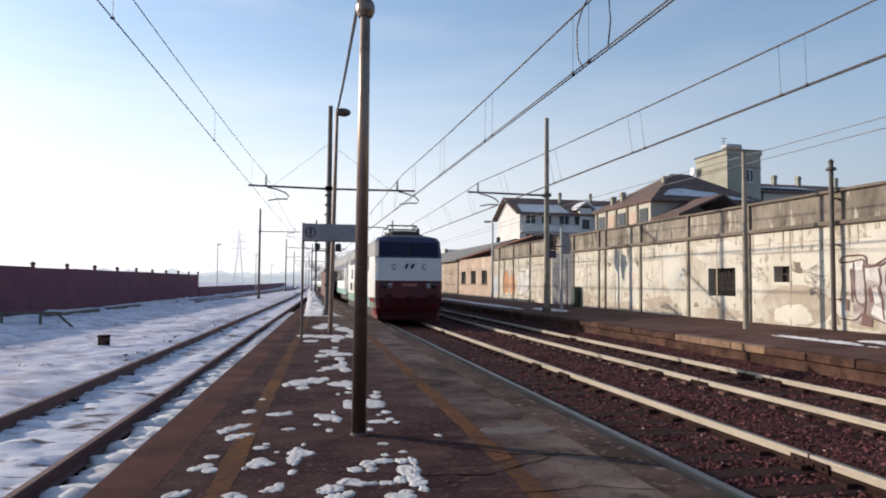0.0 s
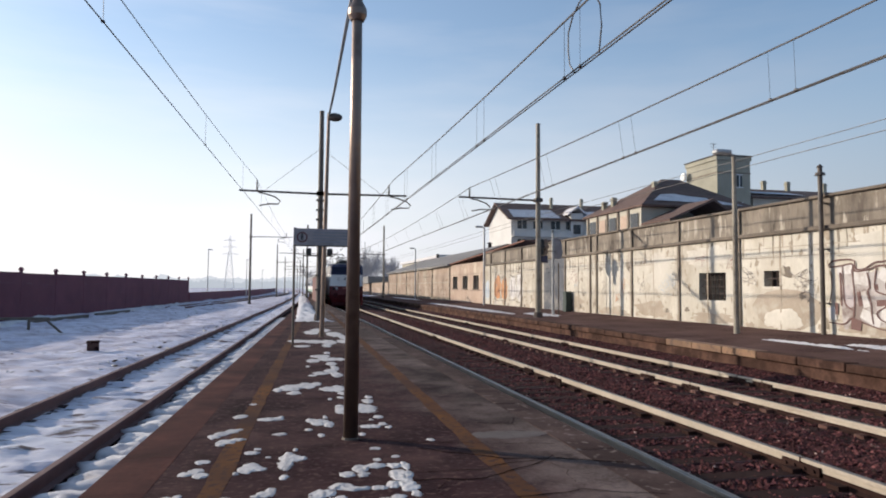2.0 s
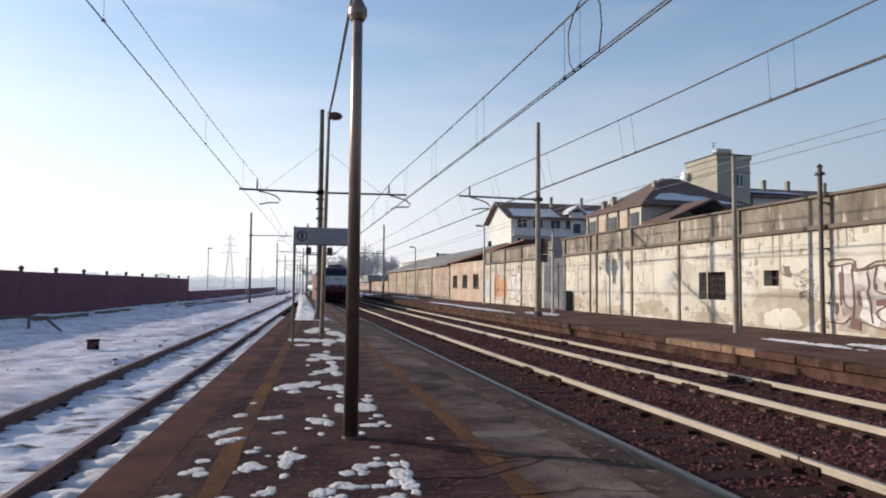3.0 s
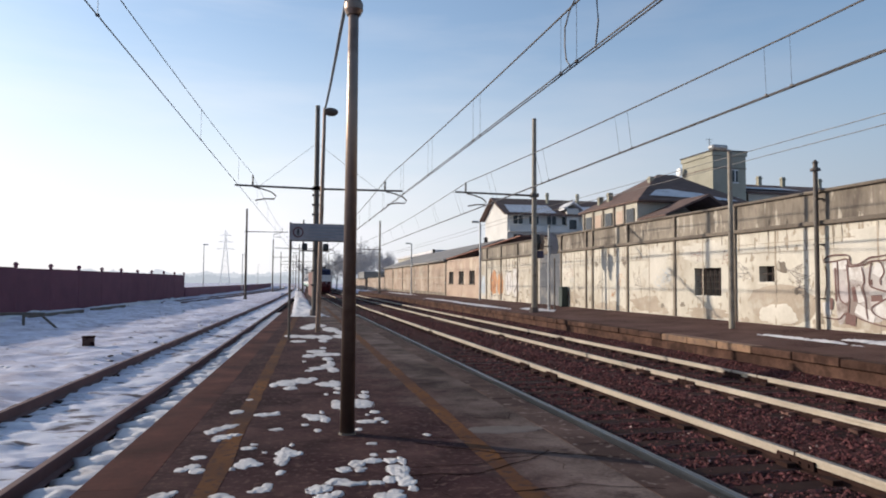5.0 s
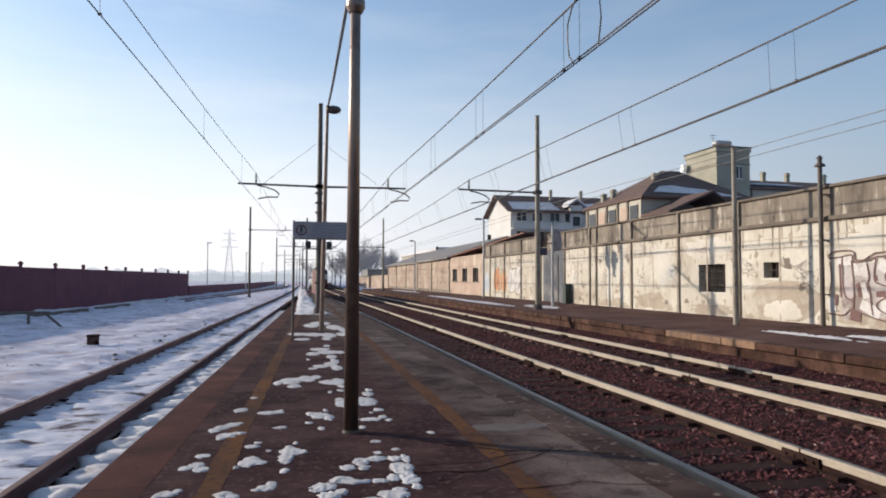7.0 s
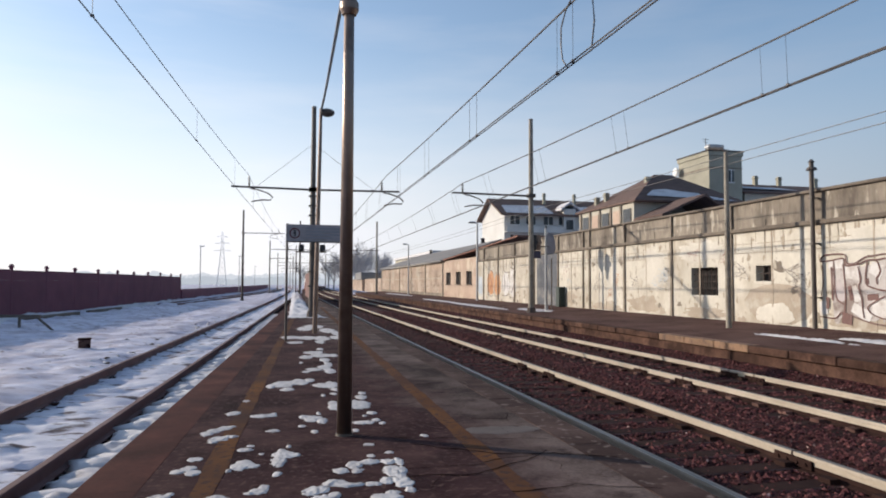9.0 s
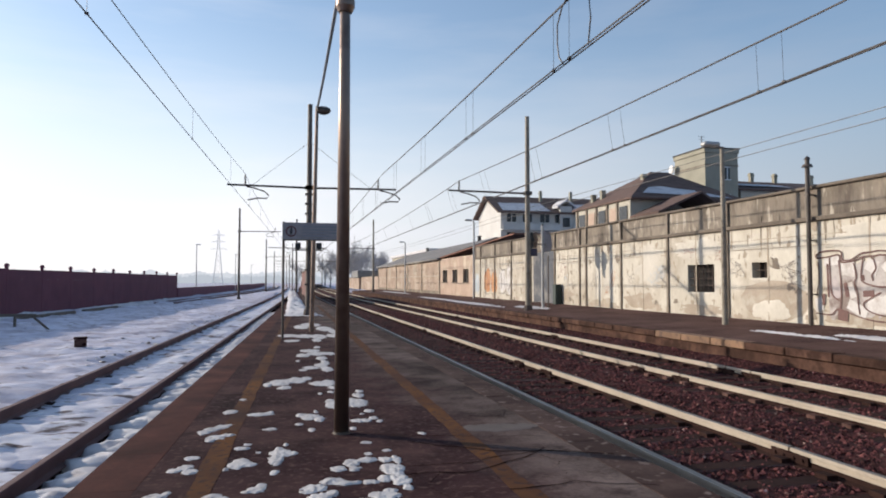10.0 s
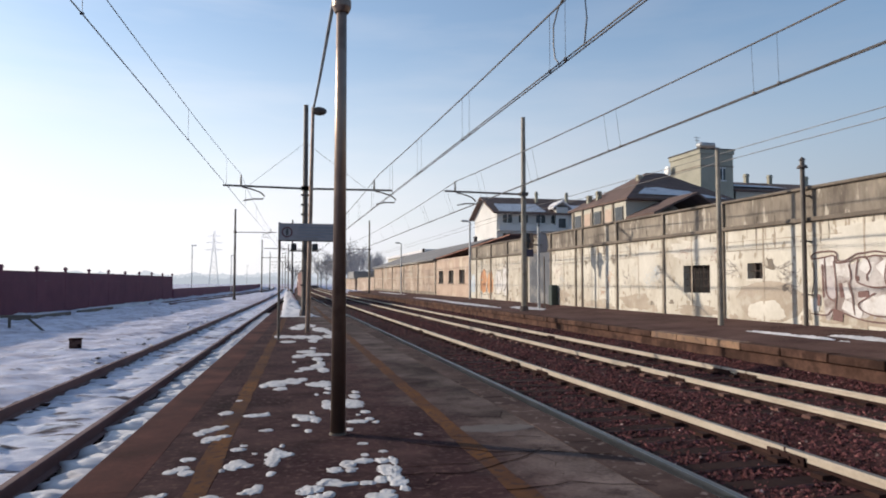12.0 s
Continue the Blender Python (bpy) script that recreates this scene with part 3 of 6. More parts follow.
SNOW_A = [[(0.43, 5.2, 0.066, 0.078), (0.54, 5.34, 0.059, 0.115), (0.55, 5.18, 0.05, 0.077), (0.67, 5.4, 0.096, 0.068), (0.81, 5.39, 0.07, 0.084), (0.89, 5.37, 0.039, 0.118), (0.82, 5.09, 0.083, 0.182), (0.83, 4.82, 0.071, 0.136), (0.85, 4.64, 0.041, 0.075), (0.72, 4.87, 0.055, 0.096), (0.62, 4.81, 0.07, 0.054)],
          [(0.24, 4.76, 0.09, 0.09), (0.36, 4.89, 0.085, 0.082), (0.44, 4.82, 0.092, 0.053), (0.52, 4.82, 0.047, 0.04), (0.25, 4.55, 0.079, 0.094), (0.34, 4.61, 0.051, 0.073), (0.2, 4.69, 0.059, 0.05)],
          [(0.67, 4.49, 0.108, 0.093), (0.72, 4.58, 0.059, 0.049), (0.53, 4.42, 0.071, 0.045)]]
SNOW_B = [[(-0.32, 5.46, 0.076, 0.099), (-0.29, 5.56, 0.068, 0.103), (-0.22, 5.48, 0.051, 0.067), (-0.39, 5.37, 0.029, 0.048)],
          [(-0.16, 4.8, 0.074, 0.065), (-0.12, 4.88, 0.038, 0.067), (-0.22, 4.77, 0.037, 0.038)],
          [(-0.76, 5.42, 0.049, 0.064), (-0.69, 5.5, 0.058, 0.083), (-0.64, 5.36, 0.057, 0.079)],
          [(-0.68, 5.77, 0.061, 0.064)],
          [(0.01, 5.77, 0.09, 0.131), (-0.03, 5.57, 0.061, 0.157), (0.1, 5.75, 0.045, 0.057), (-0.01, 5.91, 0.037, 0.079), (0.05, 6.06, 0.024, 0.052)],
          [(-0.04, 5.21, 0.041, 0.068)],
          [(-0.69, 6.71, 0.061, 0.099), (-0.64, 6.82, 0.062, 0.103), (-0.54, 6.93, 0.075, 0.107), (-0.48, 6.99, 0.043, 0.054)]]
SNOW_C = [[(-0.56, 6.47, 0.089, 0.093), (-0.46, 6.54, 0.07, 0.071), (-0.6, 6.36, 0.039, 0.056)],
          [(-0.52, 7.68, 0.071, 0.115)],
          [(-0.19, 7.49, 0.128, 0.095), (-0.3, 7.48, 0.046, 0.062), (-0.1, 7.56, 0.036, 0.065)],
          [(-0.09, 6.71, 0.062, 0.063)],
          [(-0.31, 6.01, 0.065, 0.06), (-0.27, 6.14, 0.038, 0.042)],
          [(-0.43, 8.45, 0.045, 0.08)],
          [(0.31, 7.23, 0.103, 0.179), (0.38, 7.1, 0.056, 0.144), (0.22, 7.34, 0.058, 0.092), (0.37, 7.5, 0.024, 0.097)],
          [(0.18, 6.89, 0.043, 0.054)],
          [(0.29, 6.6, 0.032, 0.075)],
          [(0.01, 9.76, 0.168, 0.27), (-0.17, 9.58, 0.06, 0.181), (0.05, 9.28, 0.088, 0.147), (0.21, 9.94, 0.141, 0.281), (0.36, 10.08, 0.064, 0.175)]]
SNOW_D = [[(0.51, 9.55, 0.121, 0.209), (0.64, 9.58, 0.092, 0.317), (0.67, 9.16, 0.058, 0.145)],
          [(0.84, 7.97, 0.141, 0.295), (0.58, 7.95, 0.089, 0.291), (0.71, 7.96, 0.09, 0.292), (0.93, 8.47, 0.068, 0.166), (0.97, 8.77, 0.049, 0.112)],
          [(0.79, 6.93, 0.111, 0.083), (0.93, 7.04, 0.045, 0.087), (0.97, 6.86, 0.033, 0.055)],
          [(0.93, 7.42, 0.059, 0.096), (0.84, 7.28, 0.03, 0.046)],
          [(0.73, 5.98, 0.053, 0.052)],
          [(0.7, 5.59, 0.031, 0.045)],
          [(0.86, 5.67, 0.037, 0.038)],
          [(1.27, 6.23, 0.035, 0.058)],
          [(0.67, 6.58, 0.036, 0.075)],
          [(-0.79, 4.8, 0.072, 0.062), (-0.73, 4.86, 0.037, 0.038), (-0.84, 4.76, 0.028, 0.037)]]
SNOW_E = [[(-0.42, 4.71, 0.065, 0.061), (-0.36, 4.66, 0.05, 0.048), (-0.44, 4.63, 0.042, 0.035)],
          [(-0.17, 5.84, 0.027, 0.034)],
          [(0.6, 21.33, 0.236, 0.783), (0.9, 22.39, 0.32, 0.866), (1.23, 20.48, 0.229, 0.97), (1.4, 19.3, 0.124, 0.863)],
          [(0.15, 18.07, 0.256, 0.466), (0.58, 17.82, 0.282, 0.546), (0.92, 17.59, 0.196, 0.713), (1.37, 17.87, 0.229, 0.556), (0.83, 16.57, 0.106, 0.474)],
          [(0.25, 16.51, 0.182, 0.312)],
          [(0.57, 14.05, 0.201, 0.284), (0.41, 13.22, 0.126, 0.3), (0.71, 13.47, 0.215, 0.314), (0.92, 13.43, 0.107, 0.261)]]
SNOW_F = [[(0.74, 14.74, 0.071, 0.25), (0.72, 12.68, 0.101, 0.278), (0.74, 11.97, 0.067, 0.413), (0.64, 11.58, 0.11, 0.309), (0.48, 11.31, 0.126, 0.22), (0.72, 11.05, 0.088, 0.282), (0.34, 11.04, 0.07, 0.105)],
          [(0.29, 12.3, 0.039, 0.13)],
          [(0.48, 8.69, 0.028, 0.087)],
          [(0.62, 8.79, 0.049, 0.089)]]


def crust_union(lobes, h, seed):
    """One ragged remnant of snow made of several lobes (x, y, half width, half length)."""
    bm = bmesh.new()
    near = min(l[1] for l in lobes)
    cx = max(0.008, 0.0013 * near)
    cy = cx * max(1.2, near * 0.14)
    x0, x1 = min(l[0] - 1.3 * l[2] for l in lobes), max(l[0] + 1.3 * l[2] for l in lobes)
    y0, y1 = min(l[1] - 1.3 * l[3] for l in lobes), max(l[1] + 1.3 * l[3] for l in lobes)
    nx, ny = max(5, round((x1 - x0) / cx)), max(5, round((y1 - y0) / cy))
    rows = []
    for j in range(ny + 1):
        row = []
        for i in range(nx + 1):
            px, py = x0 + (x1 - x0) * i / nx, y0 + (y1 - y0) * j / ny
            f = max(1.08 - ((px - a) / c) ** 2 - ((py - b) / d) ** 2 for a, b, c, d in lobes)
            f = max(f, -1) + 0.4 * noise.noise(Vector((px * 11, py * 7, seed))) + 0.5 * noise.noise(Vector((px * 27, py * 19, seed + 5))) + 0.42 * noise.noise(Vector((px * 60, py * 45, seed + 8)))
            zz = h * (1 - math.exp(-1.6 * f)) * (0.8 + 0.7 * noise.noise(Vector((px * 20, py * 16, seed + 2))) + 0.4 * noise.noise(Vector((px * 55, py * 45, seed + 3)))) if f > 0 else -0.006
            row.append((bm.verts.new((px, py, zz)), f))
        rows.append(row)
    for a, b in zip(rows, rows[1:]):
        for i in range(nx):
            q = (a[i], a[i + 1], b[i + 1], b[i])
            if max(k[1] for k in q) > 0:
                bm.faces.new([k[0] for k in q])
    bmesh.ops.delete(bm, geom=[v for v in bm.verts if not v.link_faces], context="VERTS")
    for f in bm.faces:
        f.smooth = True
    return bm


def lumps(bm):
    """Splits a mesh into its separate pieces and leaves out crumbs."""
    left, out = set(bm.verts), []
    while left:
        todo, piece = [left.pop()], []
        while todo:
            v = todo.pop()
            piece.append(v)
            for e in v.link_edges:
                w = e.other_vert(v)
                if w in left:
                    left.remove(w)
                    todo.append(w)
        if len(piece) < 24:
            continue
        one, made = bmesh.new(), {}
        for v in piece:
            made[v] = one.verts.new(v.co)
        for f in {f for v in piece for f in v.link_faces}:
            one.faces.new([made[v] for v in f.verts]).smooth = True
        out.append(one)
    bm.free()
    return out


_s = 1.0
for _lobes in SNOW_A + SNOW_B + SNOW_C + SNOW_D + SNOW_E + SNOW_F:
    _s += 1.37
    _big = max(l[2] for l in _lobes)
    for _one in lumps(crust_union(_lobes, 0.005 + 0.008 * min(1, _big / 0.09), _s)):
        tagged(part("snow_patch", _one, M_CRUST), "thin remnant of old snow on the platform", "snow", "snow remains on the platform")
tagged(part("snow_bank", sheet(steps(-0.5, 0.5, 0.08), steps(28, 94, 0.4), lambda u, y: max(-0.02, (0.05 + 0.07 * min(1, (y - 28) / 8)) * (1 - (2 * u) ** 4) * min(1, (y - 27.6) / 2) * (1 + 1.2 * wob(u * 3, y, 0.8)) + 0.04 * wob(u * 5, y, 2.0, 4))), M_SNOW), "long strip of trodden snow on the island platform", "snow")
for v in bpy.data.objects["snow_bank"].data.vertices:
    v.co.x = 0.62 + 0.013 * (v.co.y - 29) + 0.30 * math.exp(-(v.co.y - 28) / 4) + v.co.x * (0.95 + 0.65 * math.exp(-(v.co.y - 28) / 4)) + 0.10 * wob(1, v.co.y, 0.5)

# loose ballast stones between and beside the main tracks
_rng = random.Random(4)
_bm = bmesh.new()
_vs, _fs = [], []
for k in range(62000):
    y = 3 + 40 * _rng.random() ** 1.7
    x = _rng.uniform(2.8, 9.6)
    if min(abs(x - TRACK_1 - s) for s in (-0.752, 0.752)) < 0.08 or min(abs(x - TRACK_2 - s) for s in (-0.752, 0.752)) < 0.08:
        continue
    if (y + 6) % 0.6 < 0.14 or (y + 6) % 0.6 > 0.46:
        if min(abs(x - TRACK_1), abs(x - TRACK_2)) < 1.25 and _rng.random() < 0.72:
            continue
    mid = max(0, 1 - abs(x - (TRACK_1 + TRACK_2) / 2) / 0.55)
    z = -0.424 + 0.06 * mid + 0.15 * max(0, min(1, (x - 8.95) / 0.55))
    r = _rng.uniform(0.014, 0.036)
    b = len(_vs)
    for d in ((1, 0, 0), (-1, 0, 0), (0, 1, 0), (0, -1, 0), (0, 0, 1), (0, 0, -1)):
        q = [_rng.uniform(0.6, 1.15) for _ in range(3)]
        _vs.append((x + r * (d[0] * q[0] + _rng.uniform(-0.3, 0.3)), y + r * (d[1] * q[1] + _rng.uniform(-0.3, 0.3)), z + r * 0.8 * (d[2] * q[2] + _rng.uniform(-0.2, 0.2))))
    for i, j, l in ((0, 2, 4), (2, 1, 4), (1, 3, 4), (3, 0, 4), (2, 0, 5), (1, 2, 5), (3, 1, 5), (0, 3, 5)):
        _fs.append((b + i, b + j, b + l))
_me = bpy.data.meshes.new("ballast_stones")
_me.from_pydata(_vs, [], _fs)
_me.materials.append(M_STONE)
tagged(new("ballast_stones", _me), "loose reddish brown ballast stones between the rails", "ballast", kind="stuff")

# lumps of snow and clods on the field
for nm, mat, count, lo, hi, lbl in (("snow_lumps", M_SNOW, 1600, 0.02, 0.06, "small lumps of trodden snow"), ("earth_clods", M_EARTH, 1100, 0.02, 0.06, "dark clods and stubble poking through snow")):
    _vs, _fs = [], []
    for k in range(count):
        y = 6 + 50 * _rng.random() ** 1.4
        x = _rng.uniform(-13.5, siding_x(y) - 1.2)
        if wob(x, y, 0.35, 2) < (-0.15 if mat is M_SNOW else 0.05):
            continue
        z = -0.46 + 0.07 * wob(x, y, 0.6) + 0.09 * wob(x, y, 1.5, 4) + (0.12 * max(0, min(1, (-6 - x) / 4))) * (1 + wob(x, y, 0.25, 9))
        r = _rng.uniform(lo, hi)
        b = len(_vs)
        for d in ((1, 0, 0), (-1, 0, 0), (0, 1, 0), (0, -1, 0), (0, 0, 1), (0, 0, -1)):
            _vs.append((x + r * (d[0] * _rng.uniform(0.8, 1.8) + _rng.uniform(-0.3, 0.3)), y + r * (d[1] * _rng.uniform(0.6, 1.2) + _rng.uniform(-0.3, 0.3)), z + r * 0.6 * d[2]))
        for i, j, l in ((0, 2, 4), (2, 1, 4), (1, 3, 4), (3, 0, 4), (2, 0, 5), (1, 2, 5), (3, 1, 5), (0, 3, 5)):
            _fs.append((b + i, b + j, b + l))
    _me = bpy.data.meshes.new(nm)
    _me.from_pydata(_vs, [], _fs)
    _me.materials.append(mat)
    if mat is M_SNOW:
        _me.shade_smooth()
    tagged(new(nm, _me), lbl + " beside the siding", "snow" if mat is M_SNOW else "earth", kind="stuff")

# snow ridges between the siding and the platform edge
_bm = bmesh.new()
for k in range(60):
    y = 3.6 + 0.6 * k
    b = blob(edge_x(y) - 0.40 + 0.06 * wob(k, 0, 1.7), y + 0.3, -0.49, 0.42 + 0.05 * wob(k, 3, 1.3), 0.265, 0.15 + 0.03 * wob(k, 5, 1.9), k * 1.7, n=20, rough=0.34)
    me = bpy.data.meshes.new("t")
    b.to_mesh(me)
    b.free()
    _bm.from_mesh(me)
    bpy.data.meshes.remove(me)
tagged(part("snow_ridge", _bm, M_SNOW), "lumps of snow between the siding and the platform edge", "snow", kind="stuff")

# ---- second platform ----
_bm = bmesh.new()
prism(_bm, [(9.98, -0.6), (9.98, 0.095), (WALL_X, 0.27), (WALL_X, -0.6)], -30, 97)
platform_2 = tagged(part("pavement_side", _bm, M_ASPHALT), "dark asphalt side platform below the old wall", "platform", kind="structure")
_kerb = [mesh_of("kerb_stone", bm_box(9.66, 9.98, 0.01, 1.19, -0.06, z, bevel=0.015), m) for z, m in ((0.10, M_FACE), (0.11, M_FACE), (0.105, M_COPING_ORANGE))]
part("platform_face", bm_box(9.74, 9.98, -30, 97, -0.6, -0.062), M_FACE, platform_2, "brown platform face")
for k in range(105):
    y = -29.2 + 1.2 * k
    ob = new("kerb_stone", _kerb[2] if 12.2 < y < 15.9 else _kerb[k % 2])
    ob.parent = platform_2
    ob.matrix_basis = pose(random.uniform(-0.015, 0.015), y, 0)
for x, y, rx, ry, s in ((10.7, 38.0, 0.28, 5.2, 3.3), (11.5, 30.3, 0.5, 1.8, 8.1), (10.9, 48.0, 0.2, 6.0, 5.1), (12.0, 74.0, 0.35, 8.0, 6.6), (11.5, 13.4, 0.10, 1.5, 2.2), (12.1, 11.6, 0.22, 1.3, 12.2)):
    tagged(part("snow_strip", crust(x, y, 0.10 + (x - 9.98) * 0.0483, rx * 1.2, ry * 1.1, 0.05, s, cell=0.06, holes=0.6), M_SNOW), "long thin strip of snow on the side platform", "snow", "snow on the side platform")

# ---- old wall ----
_bm = bmesh.new()
Y0, Y1 = -28.0, 47.6
for y0, y1, z0, z1 in ((Y0, Y1, 0.0, 1.04), (Y0, Y1, 1.96, 3.02), (20.9, Y1, 1.04, 1.96), (17.6, 19.42, 1.04, 1.96), (Y0, 16.95, 1.04, 1.96), (16.95, 17.6, 1.04, 1.50)):
    box(_bm, WALL_X, WALL_X + 0.35, y0, y1, z0, z1)
wall_old = tagged(part("wall_old", _bm, M_PLASTER), "tall old wall with peeling cream plaster and graffiti", "wall", kind="structure")
part("upper_band", bm_box(WALL_X + 0.02, WALL_X + 0.34, Y0, Y1, 3.02, 3.84), M_WALL_TOP, wall_old, "grey stained concrete upper band")
part("ledge", bm_box(WALL_X - 0.10, WALL_X + 0.02, Y0, Y1, 2.98, 3.10, bevel=0.02), M_LEDGE, wall_old, "dark dripping ledge")
part("wall_cap", bm_box(WALL_X - 0.07, WALL_X + 0.40, Y0, Y1, 3.84, 3.92, bevel=0.015), M_LEDGE, wall_old, "dark overhanging cap")
_pil = mesh_of("pilaster", bm_box(WALL_X - 0.06, WALL_X - 0.002, -0.065, 0.065, 0.22, 3.86, bevel=0.012), M_PILASTER)
for y in (46.0, 42.7, 39.4, 36.0, 32.6, 29.6, 28.9, 25.6, 22.1, 18.7, 11.8, 8.3, 4.9, 1.4, -2.0, -5.5, -9.0, -12.4, -15.9, -19.4, -22.8, -26.3):
    ob = new("pilaster", _pil)
    ob.parent = wall_old
    ob.matrix_basis = pose(0, y, 0)
# finer board seams and a rough lower course
for y in (31.0, 27.3, 23.9, 20.4, 16.9, 13.4, 34.3):
    part("seam", bm_box(WALL_X - 0.012, WALL_X - 0.001, y - 0.03, y + 0.03, 0.27, 2.97), M_BARE, wall_old)
for z in (2.35, 2.62):
    part("seam", bm_box(WALL_X - 0.006, WALL_X - 0.001, Y0, Y1, z - 0.012, z + 0.012), M_BARE, wall_old)


def wall_patch(name, mat, y, z, ry, rz, seed, h=0.012, rough=0.6, label=""):
    bm = blob(0, 0, 0, rz, ry, h, seed, n=36, rough=rough)
    ob = part(name, bm, mat, wall_old, label)
    ob.matrix_basis = Matrix(((0, 0, -1, WALL_X), (0, 1, 0, y), (1, 0, 0, z), (0, 0, 0, 1)))
    return ob


wall_patch("bare_patch", M_BARE, 16.75, 0.85, 1.45, 0.62, 3.0, 0.006, 0.12, "bare brown masonry where plaster fell")
wall_patch("bare_patch", M_BARE, 24.0, 0.62, 1.3, 0.28, 4.0, 0.006, 0.5)
wall_patch("bare_patch", M_BARE, 31.4, 0.7, 1.0, 0.35, 5.0, 0.006, 0.6)
wall_patch("bare_patch", M_BARE, 13.6, 0.5, 1.1, 0.22, 6.0, 0.006, 0.5)
wall_patch("bare_patch", M_BARE, 20.2, 0.45, 1.4, 0.18, 7.0, 0.006, 0.5)
wall_patch("bare_patch", M_BARE, 27.4, 0.45, 1.4, 0.20, 8.0, 0.006, 0.6)
wall_patch("lime_patch", M_PATCHWHITE, 16.85, 0.58, 0.75, 0.34, 6.0, 0.014, 0.3, "fresh white lime patch")
wall_patch("lime_patch", M_PATCHWHITE, 23.3, 1.9, 1.0, 0.8, 9.0, 0.010, 0.5)
wall_patch("lime_patch", M_PATCHWHITE, 20.4, 2.5, 1.2, 0.4, 10.0, 0.010, 0.5)
wall_patch("lime_patch", M_PATCHWHITE, 27.2, 1.6, 1.0, 0.9, 11.0, 0.010, 0.5)
wall_patch("lime_patch", M_PATCHWHITE, 13.0, 2.4, 1.9, 0.45, 12.0, 0.010, 0.4)


def wall_window(name, y0, y1, z0, z1, nx, nz, label):
    top = empty(name, WALL_X, y0, z0, label, "window", kind="structure")
    w, h = y1 - y0, z1 - z0
    # near-black sheet painted in place of the unlit room
    part("dark_room", bm_box(0.30, 0.345, 0, w, 0, h), M_VOID, top)
    part("window_frame", bm_box(-0.012, 0.03, -0.06, w + 0.06, -0.07, -0.002), M_PATCHWHITE, top, "pale sill")
    for k in range(nx):
        part("bar", bm_box(0.10, 0.13, w * (k + 1) / (nx + 1) - 0.012, w * (k + 1) / (nx + 1) + 0.012, 0.002, h - 0.002), M_GRILLE, top)
    for k in range(nz):
        part("bar", bm_box(0.09, 0.12, 0.002, w - 0.002, h * (k + 1) / (nz + 1) - 0.012, h * (k + 1) / (nz + 1) + 0.012), M_GRILLE, top)


wall_window("window_1", 19.42, 20.9, 1.04, 1.96, 5, 3, "barred dark window opening in the old wall")
wall_window("window_2", 16.95, 17.6, 1.50, 1.96, 2, 1, "small dark window opening in the old wall")

_r = random.Random(33)
for k in range(110):
    y, low = _r.uniform(12, 46), _r.random() < 0.55
    z = _r.uniform(0.3, 0.75) if low else _r.uniform(0.8, 2.9)
    if 19.1 < y < 21.2 and 0.8 < z < 2.2 or 16.7 < y < 17.9 and 1.3 < z < 2.2:
        continue
    s = _r.uniform(0.04, 0.17)
    bm = blob(0, 0, 0, s * _r.uniform(0.5, 1.3), s * _r.uniform(0.7, 1.6), 0.004 + 0.0002 * (k % 20), k * 1.9, n=14, rough=0.8)
    ob = part("flaked_patch", bm, (M_BARE, M_PATCHWHITE, M_WALL_TOP)[k % 3 if not low else (0, 0, 2)[k % 3]], wall_old)
    ob.matrix_basis = Matrix(((0, 0, -1, WALL_X), (0, 1, 0, y), (1, 0, 0, z), (0, 0, 0, 1)))
# dark run-off streaks under the ledge
for k in range(130):
    y = _r.uniform(12, 46)
    bm = blob(0, 0, 0, _r.uniform(0.10, 0.55), _r.uniform(0.012, 0.06), 0.003 + 0.0002 * (k % 20), k * 2.3, n=12, rough=0.5)
    ob = part("stain_streak", bm, (M_BARE, M_WALL_TOP)[k % 2], wall_old)
    ob.matrix_basis = Matrix(((0, 0, -1, WALL_X), (0, 1, 0, y), (1, 0, 0, 2.85 - _r.uniform(0, 0.3)), (0, 0, 0, 1)))

# tall grey boards added in place of a shaded stretch of wall
M_WALL_SHADE = material("painted_wall_shade", (0.085, 0.092, 0.108), (0.170, 0.175, 0.190), 0.9, spec=0.04, coarse=0.8, fine=7, bump=0.2, vary=0.06, spots=(0.26, 0.25, 0.24), amount=0.40, spot_scale=1.2)
gate = empty("wall_shade_boards", WALL_X - 0.002, 32.7, 0.26, "tall bluish grey boards standing in for shade on the old wall", "gate")
for k in range(4):
    part("leaf", bm_box(-0.045, -0.004, 0.72 * k + 0.005, 0.72 * k + 0.715, 0.02, 2.70, bevel=0.008), M_WALL_SHADE, gate)
part("rail", bm_box(-0.07, -0.046, 0.0, 2.88, 1.3, 1.37), M_WALL_SHADE, gate)
part("handle", bm_box(-0.09, -0.046, 1.50, 1.54, 0.95, 1.15), M_STEEL, gate, "added dark handle")

# downpipe with a chimney-like vent above the wall
vent_pipe = tagged(part("vent_pipe", (lambda b: (tube(b, (0, 0, 0), (0, 0, 4.2), 0.06), tube(b, (0, 0, 4.15), (0, 0, 4.22), 0.14, 0.11), tube(b, (0, 0, 4.22), (0, 0, 4.38), 0.06), tube(b, (0, 0, 4.36), (0, 0, 4.44), 0.09, 0.02), b)[-1])(bmesh.new()), M_STEEL), "dark vent pipe fixed to the old wall", "pipe")
vent_pipe.matrix_basis = pose(WALL_X - 0.2, 15.1, 0.25)
for z in (0.8, 2.2, 3.4):
    part("clamp", bm_box(-0.064, 0.19, -0.064, 0.064, z, z + 0.03), M_STEEL, vent_pipe)


